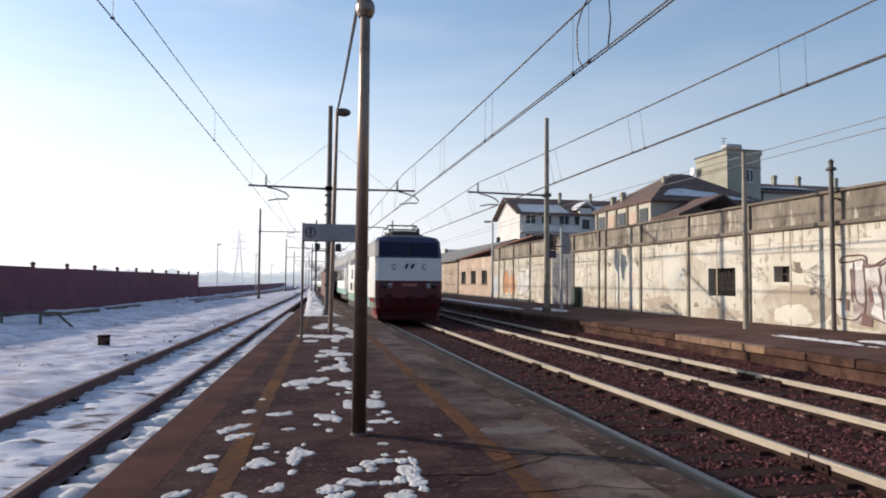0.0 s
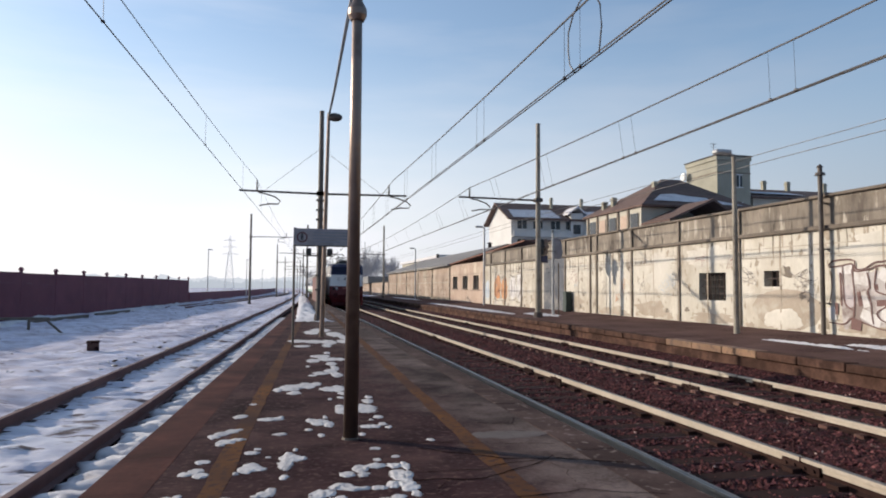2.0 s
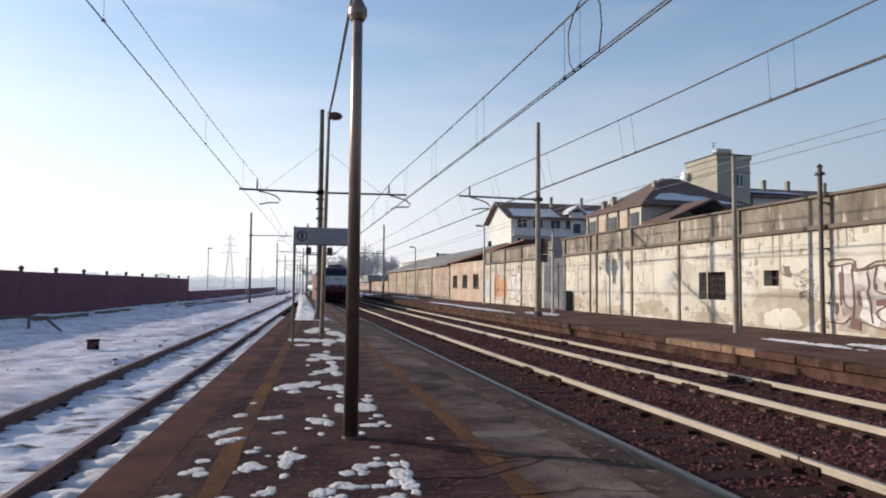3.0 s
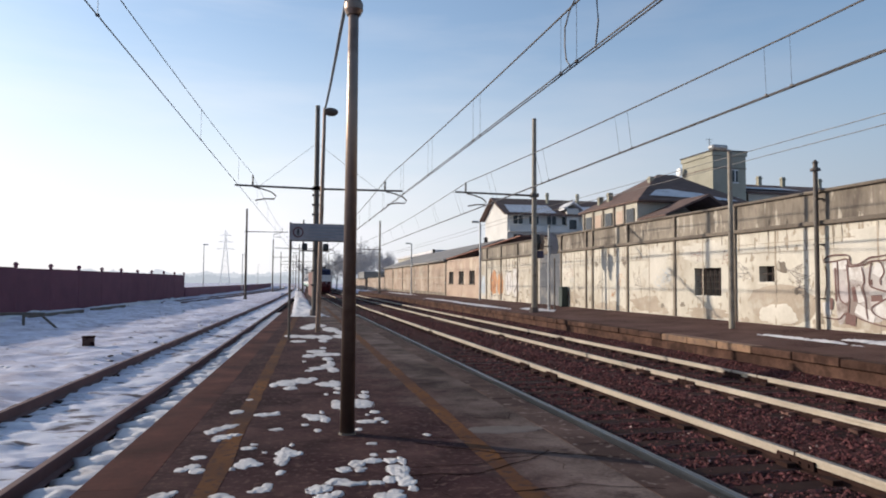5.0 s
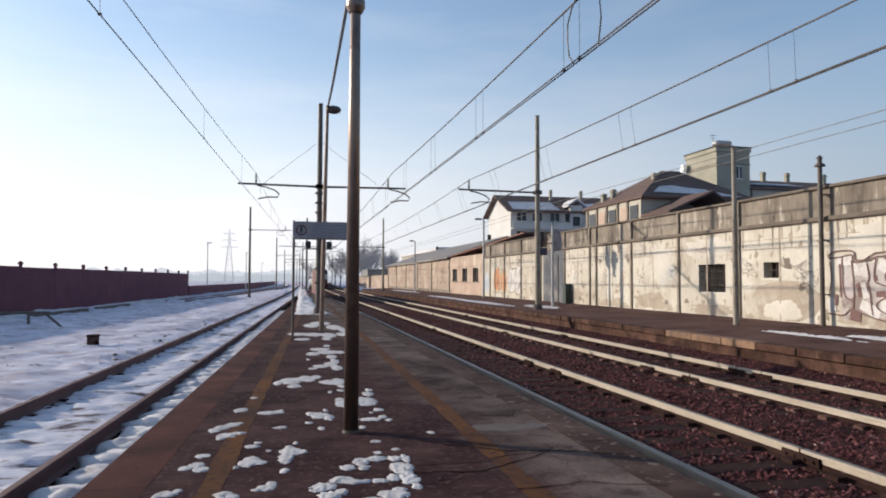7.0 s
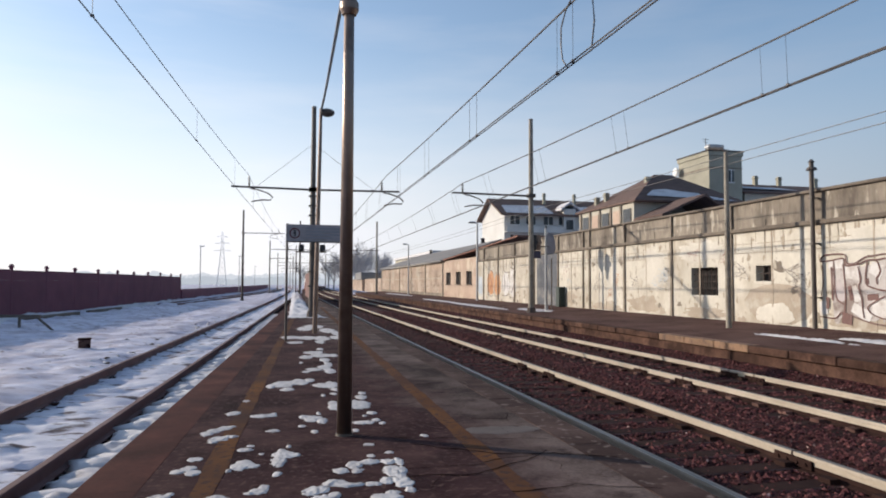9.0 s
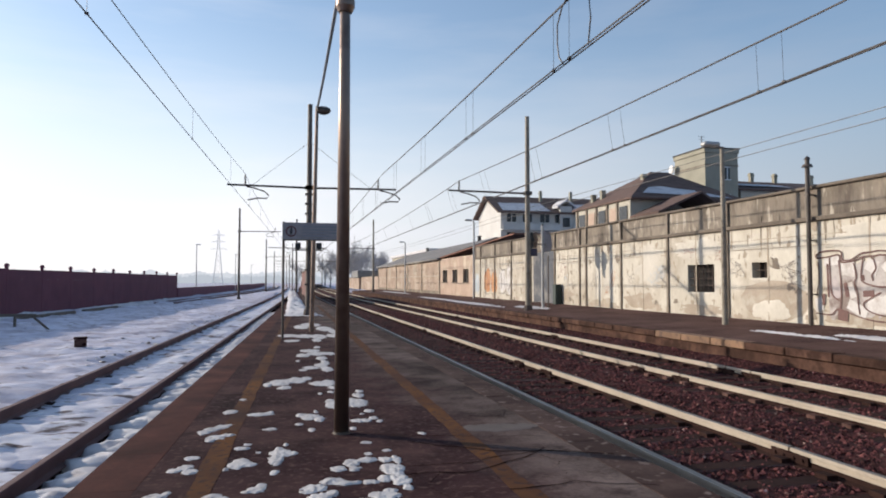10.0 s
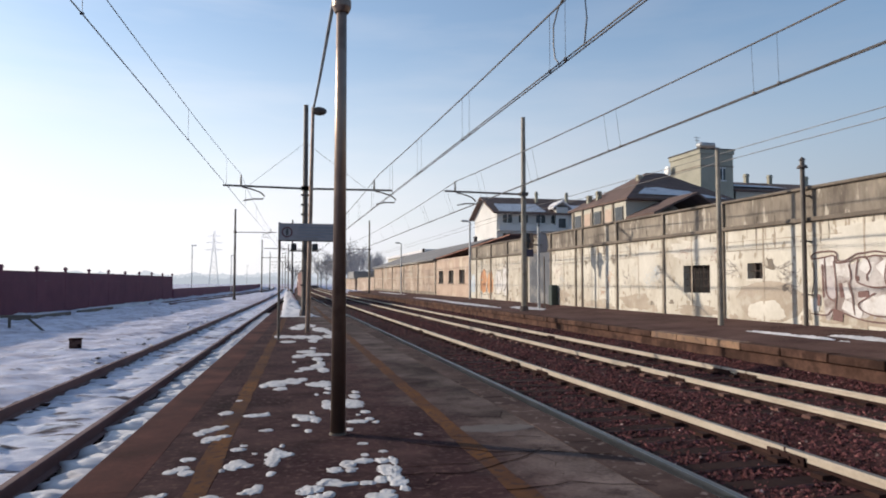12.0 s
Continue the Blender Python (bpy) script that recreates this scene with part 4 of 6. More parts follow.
# ---- spray paint: strokes and fills lying on the wall ----
def stroke(points, width, mat, lift=0.006, name="spray_stroke"):
    bm = bmesh.new()
    pts = []
    for i in range(len(points) - 1):
        for k in range(6):
            t = k / 6
            p0, p1, p2, p3 = (Vector(points[max(0, min(len(points) - 1, i + d))]) for d in (-1, 0, 1, 2))
            pts.append(0.5 * ((2 * p1) + (p2 - p0) * t + (2 * p0 - 5 * p1 + 4 * p2 - p3) * t * t + (3 * p1 - p0 - 3 * p2 + p3) * t ** 3))
    pts.append(Vector(points[-1]))
    rows = []
    for i, p in enumerate(pts):
        d = (pts[min(i + 1, len(pts) - 1)] - pts[max(i - 1, 0)]).normalized()
        n = Vector((-d.y, d.x)) * width * 0.5 * (1 + 0.3 * wob(p.x, p.y, 4))
        rows.append([bm.verts.new((WALL_X - lift, q.x, q.y)) for q in (p - n, p + n)])
    for a, b in zip(rows, rows[1:]):
        bm.faces.new((a[0], a[1], b[1], b[0]))
    part(name, bm, mat, wall_old)


def letter_blocks(y, z0, z1, count, step, seed, fill, line, accent):
    """A row of fat unreadable shapes: pale fill, dark outline, coloured shade."""
    r = random.Random(seed)
    for k in range(count):
        c = y - step * k
        w, lo, hi = step * r.uniform(0.38, 0.5), z0 + r.uniform(-0.05, 0.12), z1 + r.uniform(-0.15, 0.08)
        wall_patch("spray_fill", fill, c, (lo + hi) / 2, w * 1.15, (hi - lo) / 2 * 1.1, seed + k * 3.1, 0.004, 0.25)
        pts = [(c + w, lo), (c + w * 0.8, hi), (c - w * 0.1, hi + r.uniform(-.15, .05)), (c - w, hi - 0.1), (c - w * 0.7, (lo + hi) / 2), (c - w, lo + 0.1), (c - w * 0.2, lo - 0.05), (c + w, lo)]
        stroke([(p + r.uniform(-.06, .06), q + r.uniform(-.06, .06)) for p, q in pts], 0.045, line, 0.018)
        stroke([(c + r.uniform(-w, w) * 0.5, lo + 0.25), (c + r.uniform(-w, w) * 0.5, (lo + hi) / 2), (c + r.uniform(-w, w) * 0.4, hi - 0.2)], 0.09, accent, 0.02)


stroke([(14.72, 1.22), (14.2, 1.26), (13.7, 1.20), (13.2, 1.27), (12.7, 1.20), (12.2, 1.26), (11.75, 1.22)], 1.36, M_G_PALE, 0.014, "spray_fill")
for _a, _w, _m in (([(14.27, 1.72), (13.85, 1.69)], 0.34, M_G_WHITE), ([(14.81, 1.92), (14.33, 1.93)], 0.20, M_G_WHITE), ([(14.07, 0.86), (13.53, 0.61)], 0.28, M_G_WHITE), ([(13.49, 0.88), (13.13, 0.85), (12.6, 0.9), (12.0, 0.85)], 0.44, M_G_WHITE), ([(13.51, 1.84), (13.18, 1.68)], 0.34, M_G_WHITE), ([(15.03, 0.98), (14.98, 0.64)], 0.26, M_G_WHITE),
                   ([(14.55, 1.51), (14.36, 0.99)], 0.26, M_G_GREY), ([(14.03, 1.37), (13.90, 1.0)], 0.18, M_G_WHITE), ([(12.9, 1.9), (12.6, 1.4)], 0.4, M_G_WHITE), ([(12.3, 1.9), (12.0, 1.3)], 0.36, M_G_GREY)):
    stroke(_a, _w, _m, 0.020, "spray_fill")
for _a, _w in (([(14.14, 1.37), (14.07, 1.02)], 0.12), ([(13.62, 1.10), (13.30, 1.12)], 0.14), ([(14.40, 0.57), (14.08, 0.54)], 0.26), ([(14.84, 1.08), (14.85, 0.79)], 0.10), ([(13.62, 1.55), (13.60, 1.42)], 0.09), ([(14.70, 1.85), (14.68, 1.0)], 0.06)):
    stroke(_a, _w, M_G_MAROON, 0.024, "spray_fill")
for _k, _a in enumerate(([(15.09, 2.03), (14.93, 2.15), (14.56, 2.18), (14.26, 2.14), (14.21, 1.95), (13.98, 1.92), (13.64, 2.07), (13.42, 2.09), (13.09, 2.12), (12.6, 2.05), (12.0, 2.1)],
                         [(15.06, 2.0), (14.68, 2.02), (14.32, 2.06), (14.24, 1.88), (13.87, 1.9), (13.59, 1.99), (13.27, 2.0), (13.09, 2.02), (12.6, 1.97)],
                         [(14.62, 2.01), (14.61, 1.56), (14.56, 1.08), (14.33, 0.92)], [(14.33, 1.93), (14.28, 1.46), (14.27, 1.09), (14.31, 0.71)],
                         [(13.87, 1.85), (13.80, 1.51), (13.86, 1.37), (13.78, 1.10), (13.76, 0.83), (13.72, 0.60)], [(13.59, 1.96), (13.65, 1.64), (13.64, 1.42), (13.45, 1.33), (13.12, 1.27), (12.7, 1.3)],
                         [(13.32, 1.97), (13.23, 1.73), (13.34, 1.55), (13.32, 1.42)])):
    stroke(_a, 0.042, M_G_MAROON, 0.028 + 0.0005 * _k)
for _k, _a in enumerate(([(13.12, 1.14), (13.36, 1.02), (13.6, 0.88), (13.52, 0.73), (13.14, 0.61), (12.5, 0.6)], [(15.11, 0.58), (14.61, 0.56), (14.37, 0.71), (13.91, 0.59), (13.53, 0.50), (13.15, 0.46), (12.3, 0.45)], [(15.0, 1.9), (14.98, 1.46), (15.06, 1.07)], [(12.75, 1.95), (12.85, 1.5), (12.7, 1.1)], [(12.3, 1.95), (12.2, 1.4), (12.35, 0.9)])):
    stroke(_a, 0.036, M_G_MAROON, 0.032 + 0.0005 * _k)
letter_blocks(44.4, 0.55, 2.2, 2, 1.5, 5, M_G_ORANGE, M_G_BLACK, M_G_RED)
letter_blocks(41.2, 0.6, 2.2, 2, 1.4, 6, M_G_WHITE, M_G_BLACK, M_G_BLACK)
letter_blocks(46.9, 0.5, 2.0, 1, 1.2, 8, M_G_BLUE, M_G_BLUE, M_G_WHITE)
_r = random.Random(21)
for y, z, s, m in ((16.1, 1.75, 0.45, M_G_BLACK), (15.75, 1.5, 0.35, M_G_BLACK), (18.3, 1.8, 0.4, M_G_BLACK), (23.0, 1.4, 0.5, M_G_BLUE), (22.7, 1.7, 0.4, M_G_BLUE), (26.2, 1.5, 0.45, M_G_ORANGE), (24.9, 1.5, 0.35, M_G_BLACK), (28.1, 1.45, 0.4, M_G_BLACK), (31.6, 1.9, 0.5, M_G_RED),
                   (31.2, 1.4, 0.45, M_G_BLUE), (19.0, 2.3, 0.3, M_G_RED), (20.8, 2.35, 0.35, M_G_RED), (30.4, 1.2, 0.3, M_G_BLACK), (26.9, 1.0, 0.25, M_G_ORANGE), (16.0, 1.25, 0.3, M_G_BLACK)):
    for k in range(3):
        stroke([(y + s * _r.uniform(-1, 1), z + s * _r.uniform(-0.7, 0.8)) for _ in range(4)], 0.012, m, 0.02 + 0.0006 * k)


# ---- overhead line ----
def registration(parent, x, z, side):
    """Insulator post above the arm and the bent steady arm below, towards side."""
    bm = bmesh.new()
    tube(bm, (x, 0, z), (x, 0, z + 0.14), 0.035)
    for k in range(3):
        tube(bm, (x, 0, z + 0.14 + 0.09 * k), (x, 0, z + 0.20 + 0.09 * k), 0.055, 0.035)
    tube(bm, (x, 0, z + 0.40), (x, 0, z + 0.46), 0.03)
    part("insulator", bm, M_STEEL, parent)
    bm = bmesh.new()
    s = side
    tube_path(bm, [(x + 0.05 * s, 0, z - 0.04), (x + 0.35 * s, 0, z - 0.09), (x + 0.75 * s, 0, z - 0.22), (x + 0.93 * s, 0, z - 0.38), (x + 0.85 * s, 0, z - 0.50), (x + 0.5 * s, 0, z - 0.50), (x + 0.1 * s, 0, z - 0.58)], 0.03, 6)
    part("steady_arm", bm, M_STEEL, parent)


def mast(x, y, z, height, r, arms, label, stay=True, arm_z=5.27, skin=None):
    """A tapered steel mast; arms: (reach from the mast, wire offset, side)."""
    top = empty("catenary_mast", x, y, z, label, "mast", "overhead line masts")
    bm = bmesh.new()
    tube(bm, (0, 0, -0.1), (0, 0, height), r, r * 0.72, 12)
    tube(bm, (0, 0, height), (0, 0, height + 0.03), r * 0.8)
    part("pole", bm, skin or M_STEEL, top)
    bm = bmesh.new()
    tube(bm, (0, 0, -0.1), (0, 0, 0.22), r * 1.7, r * 1.35, 10)
    part("base", bm, M_CONCRETE, top)
    for k, (reach, wire, side) in enumerate(arms):
        a = arm_z - z
        bm = bmesh.new()
        tube(bm, (0, 0, a - 0.02), (reach, 0, a + 0.02), 0.045, 0.04, 8)
        box(bm, -r - 0.03, r + 0.03, -r - 0.03, r + 0.03, a - 0.09, a + 0.07)
        part("arm", bm, M_STEEL, top)
        registration(top, wire, a, side)
        if stay:
            bm = bmesh.new()
            tube_path(bm, [(0, 0, min(a + 1.9, height - 0.2)), (wire * 0.88, 0, a + 0.05)], 0.007, 4)
            part("stay_wire", bm, M_WIRE, top)
    return top


m = mast(1.07, 28.5, 0.05, 8.65, 0.13, [(-3.25, -2.55, 1), (3.6, 2.85, 1)], "brown steel overhead line mast with two arms on the island platform")
bm = bmesh.new()
tube(bm, (-0.62, -0.2, 2.62), (0.55, -0.2, 2.62), 0.03, sides=6)
box(bm, -0.12, 0.12, -0.24, 0, 2.58, 2.66)
part("bracket", bm, M_STEEL, m)
for x in (-0.45, 0.40):
    bm = bmesh.new()
    box(bm, x - 0.11, x + 0.11, -0.34, -0.1, 2.65, 2.92, bevel=0.03)
    tube(bm, (x, -0.36, 2.78), (x, -0.44, 2.78), 0.08, 0.11)
    part("loudspeaker", bm, M_BLACK, m, "small black loudspeaker box")
for z in (1.2, 1.8, 4.1, 4.5, 4.9):
    part("clamp", bm_box(-0.17, 0.15, -0.15, 0.15, z, z + 0.06), M_STEEL, m)
for x, y in ((1.64, 81.0), (1.98, 134.0), (1.98, 187.0), (1.6, 240.0)):
    mast(x, y, 0.0 if y < 60 else -0.4, 9.0, 0.12, [(-3.2, siding_x(y) + 0.3 - x, 1), (TRACK_1 + bend(y) - x + 0.7, TRACK_1 + bend(y) - x, 1)], "brown steel overhead line mast between the tracks")
for y in SPAN[1:]:
    mast(10.60, y, 0.13, 8.60, 0.13, [(-3.62, TRACK_2 + bend(y) - 0.35 - 10.60, 1)], "grey steel overhead line mast on the side platform", stay=False, arm_z=5.32, skin=M_POST)
for y in (73.6, 126.0, 178.0):
    mast(siding_x(y) - 4.1, y, -0.45, 9.4, 0.13, [(4.2, 3.6, -1)], "slender overhead line mast beside the siding", stay=False, arm_z=6.6 if y < 100 else 5.8)


def overhead(name, axis, posts, z_contact, z_mess, sag, label, twin=0.030, drift=0.0):
    top = empty(name, axis(0), 0, z_contact, label, "overhead line", "overhead lines")
    inv = Matrix.Translation((-axis(0), 0, -z_contact))
    bm_c, bm_m = bmesh.new(), bmesh.new()
    pm, pc = [], []
    for a, b in zip(posts, posts[1:]):
        for k in range(16):
            t = k / 16
            y = a + (b - a) * t
            pm.append((axis(y) - drift * max(0, min(1, (y - 8) / 20)), y, z_mess - sag * 4 * t * (1 - t)))
            pc.append((axis(y), y, z_contact))
        n = 10 if twin else 7
        for k in range(n):
            t = (k + 0.4) / n
            y = a + (b - a) * t
            zz = z_mess - sag * 4 * t * (1 - t)
            for o in (-0.3, 0.3) if y < 40 and twin else (0,):
                yy = y + o
                bm_d = bmesh.new()
                tube_path(bm_d, [(axis(yy) - drift * max(0, min(1, (yy - 8) / 20)), yy, zz), (axis(yy), yy, z_contact)], 0.004, 4)
                box(bm_d, axis(yy) - 0.022, axis(yy) + 0.022, yy - 0.02, yy + 0.02, z_contact - 0.01, z_contact + (0.04 if twin else 0.015))
                for v in bm_d.verts:
                    v.co = inv @ v.co
                part("dropper", bm_d, M_WIRE, top)
    tube_path(bm_m, [inv @ Vector(p) for p in pm], 0.016 if twin else 0.008, 6)
    for o in ((-twin, twin) if twin else (0,)):
        tube_path(bm_c, [inv @ Vector((x + o, y, z)) for x, y, z in pc], 0.012 if twin else 0.009, 6)
    part("messenger_wire", bm_m, M_WIRE, top)
    part("contact_wire", bm_c, M_WIRE, top)
    return top


line_1 = overhead("overhead_line", lambda y: TRACK_1 + bend(y) - 0.15, SPAN + [293.0], 4.70, 5.97, 0.38, "twin contact wires with messenger wire above the main track")
line_2 = overhead("overhead_line", lambda y: TRACK_2 + bend(y) + 0.05, SPAN + [293.0], 4.60, 5.77, 0.35, "twin contact wires with messenger wire above the second track", drift=0.36)
overhead("overhead_line", lambda y: siding_x(y) + 0.4315 + 0.0025 * min(y, 40), [-24.0, 28.5, 73.6, 126.0, 178.0, 240.0], 4.68, 5.81, 0.60, "thin contact wire and messenger above the siding", twin=0)
# loop between messenger and contact wire
bm = bmesh.new()
_o = Vector((TRACK_1 - 0.15, 0, 4.70))
tube_path(bm, [Vector(p) - _o for p in ((4.13, 9.52, 4.70), (4.12, 9.66, 4.85), (4.12, 9.72, 5.08), (4.10, 9.67, 5.35), (4.1, 9.5, 5.55), (4.1, 9.25, 5.67), (4.1, 9.0, 5.70), (4.1, 8.76, 5.60), (4.12, 8.60, 5.38), (4.12, 8.55, 5.05), (4.13, 8.66, 4.70))], 0.012, 5)
part("jumper_loop", bm, M_WIRE, line_1, "looped jumper cable")
feeder = empty("feeder_line", 13.0, 0, 5.4, "pair of thin wires above the side platform", "wire")
for dz, dx in ((0.02, 0.0), (-0.22, 0.05)):
    bm = bmesh.new()
    tube_path(bm, [(dx, y, dz - 0.15 * math.sin(math.pi * ((y + 20) % 60) / 60)) for y in range(-20, 161, 10)], 0.011, 5)
    part("wire", bm, M_WIRE, feeder)


# ---- lamps ----
lamp_1 = empty("street_lamp", 0.55, 6.4, 0, "tall brown tubular lamp post on the island platform", "lamp post", "platform lamps")
bm = bmesh.new()
tube(bm, (0, 0, -0.05), (0.012, 0, 6.25), 0.070, 0.036, 24)
for f in bm.faces:
    f.smooth = len(f.verts) == 4
part("pole", bm, M_POLE, lamp_1)
bm = bmesh.new()
tube(bm, (0, 0, -0.02), (0, 0, 0.02), 0.085, 0.078, 16)
part("base_collar", bm, M_STEEL, lamp_1)
bm = bmesh.new()
tube(bm, (0.008, 0, 3.95), (0.008, 0, 4.00), 0.066, 0.090, 20)
tube(bm, (0.008, 0, 4.00), (0.008, 0, 4.06), 0.090, 0.090, 20)
tube(bm, (0.008, 0, 4.06), (0.008, 0, 4.13), 0.090, 0.055, 20)
part("lamp_shade", bm, M_POLE, lamp_1, "bell-shaped collar lamp")

lamp_2 = empty("street_lamp", 0.82, 19.4, 0, "slim tall lamp post with a flat dark lamp head", "lamp post", "platform lamps")
bm = bmesh.new()
tube(bm, (0, 0, -0.05), (0.05, 0, 3.2), 0.07, 0.06, 14)
tube(bm, (0.05, 0, 3.2), (0.10, 0, 6.35), 0.06, 0.045, 14)
part("pole", bm, M_POLE, lamp_2)
bm = bmesh.new()
tube(bm, (0.08, 0, 6.25), (0.26, 0, 6.27), 0.03)
bmesh.ops.create_uvsphere(bm, u_segments=14, v_segments=8, radius=1, matrix=Matrix.LocRotScale((0.27, 0, 6.24), None, (0.22, 0.15, 0.12)))
part("lamp_head", bm, M_STEEL, lamp_2, "dark rounded lamp head")
span_cable = empty("lamp_cable", 0.57, 6.4, 6.2, "bundled grey cable strung between lamp posts", "cable")
for o in (-0.018, 0.018, 0.0):
    bm = bmesh.new()
    tube_path(bm, [(0.02 + 0.34 * t ** 0.4 + o, 13.0 * t, -1.05 * (1 - t) ** 3 + 0.12 * t - 0.3 * math.sin(math.pi * t) * t + o * (1 if o else 1.7)) for t in [k / 12 for k in range(13)]], 0.017, 6)
    part("cable", bm, M_CABLE, span_cable)


def platform_lamp(x, y, h, z, label):
    top = empty("street_lamp", x, y, z, label, "lamp post", "side platform lamps")
    bm = bmesh.new()
    tube(bm, (0, 0, -0.05), (0, 0, h), 0.085, 0.06, 14)
    part("pole", bm, M_GALV if y > 20 else M_POST, top)
    bm = bmesh.new()
    tube(bm, (0.02, 0, h - 0.02), (-0.25, 0, h + 0.04), 0.03)
    part("arm", bm, M_GALV, top)
    bm = bmesh.new()
    box(bm, -0.62, -0.12, -0.13, 0.13, h - 0.01, h + 0.12, bevel=0.04)
    part("lamp_head", bm, M_GALV, top, "pale flat lamp head")
    return top


platform_lamp(12.05, 16.75, 5.02, 0.17, "weathered lamp post with flat lamp head before the old wall")
platform_lamp(12.9, 45.3, 5.35, 0.22, "galvanised lamp post with flat lamp head before the wall")
platform_lamp(12.4, 69.5, 5.2, 0.20, "galvanised lamp post on the far side platform")
platform_lamp(12.4, 94.0, 5.2, 0.20, "galvanised lamp post on the far side platform")
for x, y, h in ((-10.4, 90.0, 6.4), (-7.1, 112.0, 6.0), (-9.0, 150.0, 6.2), (-8.0, 190, 6.2)):
    top = empty("street_lamp", x, y, -0.45, "distant thin lamp post by the snowy yard", "lamp post", "yard lamps")
    bm = bmesh.new()
    tube(bm, (0, 0, 0), (0, 0, h), 0.07, 0.05)
    part("pole", bm, M_GALV, top)
    part("lamp_head", bm_box(-0.1, 0.5, -0.12, 0.12, h - 0.02, h + 0.1, bevel=0.03), M_GALV, top)

# ---- sign on two posts ----
sign = empty("platform_sign", 0.03, 17.1, 0, "grey no-crossing sign board on two thin posts", "sign")
for x in (0.0, 1.53):
    bm = bmesh.new()
    tube(bm, (x, 0, -0.05), (x, 0, 2.86), 0.032, sides=10)
    part("post", bm, M_STEEL, sign)
part("board", bm_box(-0.03, 1.57, -0.065, -0.035, 2.42, 2.84, bevel=0.006), M_GREY, sign, "pale grey board")
M_SIGN_TEXT = material("sign_lettering", (0.17, 0.18, 0.21), (0.26, 0.27, 0.30), 0.6, coarse=3, fine=20, bump=0)
part("board_edge", bm_box(-0.035, 1.575, -0.068, -0.033, 2.395, 2.42), M_STEEL, sign)
bm = bmesh.new()
for a, b in ((0.10, 0.13),):
    vs = []
    for k in range(28):
        t = 2 * math.pi * k / 28
        vs.append([bm.verts.new((0.18 + r * math.cos(t), -0.069, 2.62 + r * math.sin(t))) for r in (a, b)])
    for p, q in zip(vs, vs[1:] + vs[:1]):
        bm.faces.new((p[0], p[1], q[1], q[0]))
part("prohibition_ring", bm, M_RED, sign, "faded red ring")
bm = bmesh.new()
tube(bm, (0.18, -0.07, 2.685), (0.18, -0.066, 2.685), 0.027)
box(bm, 0.148, 0.212, -0.070, -0.066, 2.60, 2.655)
box(bm, 0.152, 0.174, -0.070, -0.066, 2.54, 2.60)
box(bm, 0.186, 0.208, -0.070, -0.066, 2.54, 2.60)
part("pictogram", bm, M_BLACK, sign, "plain black pictogram")
for z, x1 in ((2.74, 1.42), (2.665, 1.30), (2.59, 1.45), (2.515, 1.1)):
    part("text_bar", bm_box(0.45, x1, -0.069, -0.066, z - 0.016, z + 0.016), M_SIGN_TEXT, sign)

# ---- signal on the side platform ----
signal = empty("railway_signal", 11.5, 29.0, 0.16, "two-aspect railway signal with round backing board and blue plate", "signal")
bm = bmesh.new()
tube(bm, (0, 0, -0.05), (0, 0, 3.75), 0.07, 0.06)
part("post", bm, M_GALV, signal)
bm = bmesh.new()
tube(bm, (0.32, 0.15, -0.05), (0.32, 0.15, 2.4), 0.03)
part("ladder_rail", bm, M_STEEL, signal)
bm = bmesh.new()
tube(bm, (0, 0, 3.72), (0, 0, 3.9), 0.05, 0.02)
part("finial", bm, M_BLACK, signal)
bm = bmesh.new()
prism(bm, [(-0.02, 2.55), (0.42, 2.60), (0.50, 2.85), (0.46, 3.25), (0.36, 3.5), (0.14, 3.56), (0.02, 3.4)], 0.08, 0.14)
part("backing_board", bm, M_GREY, signal, "grey weathered backing board")
for x in (-0.42, -0.62):
    bm = bmesh.new()
    box(bm, x - 0.08, x + 0.10, -0.2, 0.05, 2.75, 3.45, bevel=0.03)
    tube(bm, (x, -0.2, 3.1), (x, -0.34, 3.1), 0.09, 0.10)
    part("lamp_housing", bm, M_BLACK if x < -0.5 else M_POLE, signal, "dark lamp housing")
part("plate", bm_box(-0.68, -0.30, -0.12, -0.09, 2.38, 2.72, bevel=0.008), M_BLUE, signal, "blue plate")
part("bracket", bm_box(-0.66, 0.1, -0.05, 0.05, 2.9, 2.95), M_STEEL, signal)
utility = tagged(part("utility_cabinet", bm_box(-0.16, 0.16, -0.2, 0.2, 0, 1.0, bevel=0.02), M_GREEN), "small dark green cabinet against the wall", "cabinet")
utility.matrix_basis = pose(13.4, 31.9, 0.25)
utility.data.materials[0] = material("dark_green_cabinet", (0.012, 0.025, 0.022), (0.03, 0.05, 0.045), 0.6, coarse=2, fine=12)

# ---- small things by the siding ----
bm = bmesh.new()
box(bm, -0.15, 0.15, -0.12, 0.12, 0, 0.30, bevel=0.03)
box(bm, -0.17, 0.17, -0.14, 0.14, 0.28, 0.33, bevel=0.015)
marker = tagged(part("marker_stone", bm, M_SLEEPER), "squat brown marker block standing in the snow", "marker")
marker.matrix_basis = pose(-5.36, 20.6, -0.46, 0, 0, 12)
trestle = empty("low_trestle", -9.2, 28.0, -0.42, "low old wooden trestle rail in the snow", "barrier")
part("beam", bm_box(-3.2, 0.4, -0.06, 0.06, 0.52, 0.62, bevel=0.01), M_WOOD, trestle)
for x in (-2.9, -1.6, -0.3):
    bm = bmesh.new()
    tube(bm, (x, 0, -0.1), (x, 0, 0.55), 0.05)
    part("leg", bm, M_WOOD, trestle)
bm = bmesh.new()
tube(bm, (1.0, -0.1, -0.1), (0.2, 0, 0.6), 0.045)
part("brace", bm, M_WOOD, trestle)
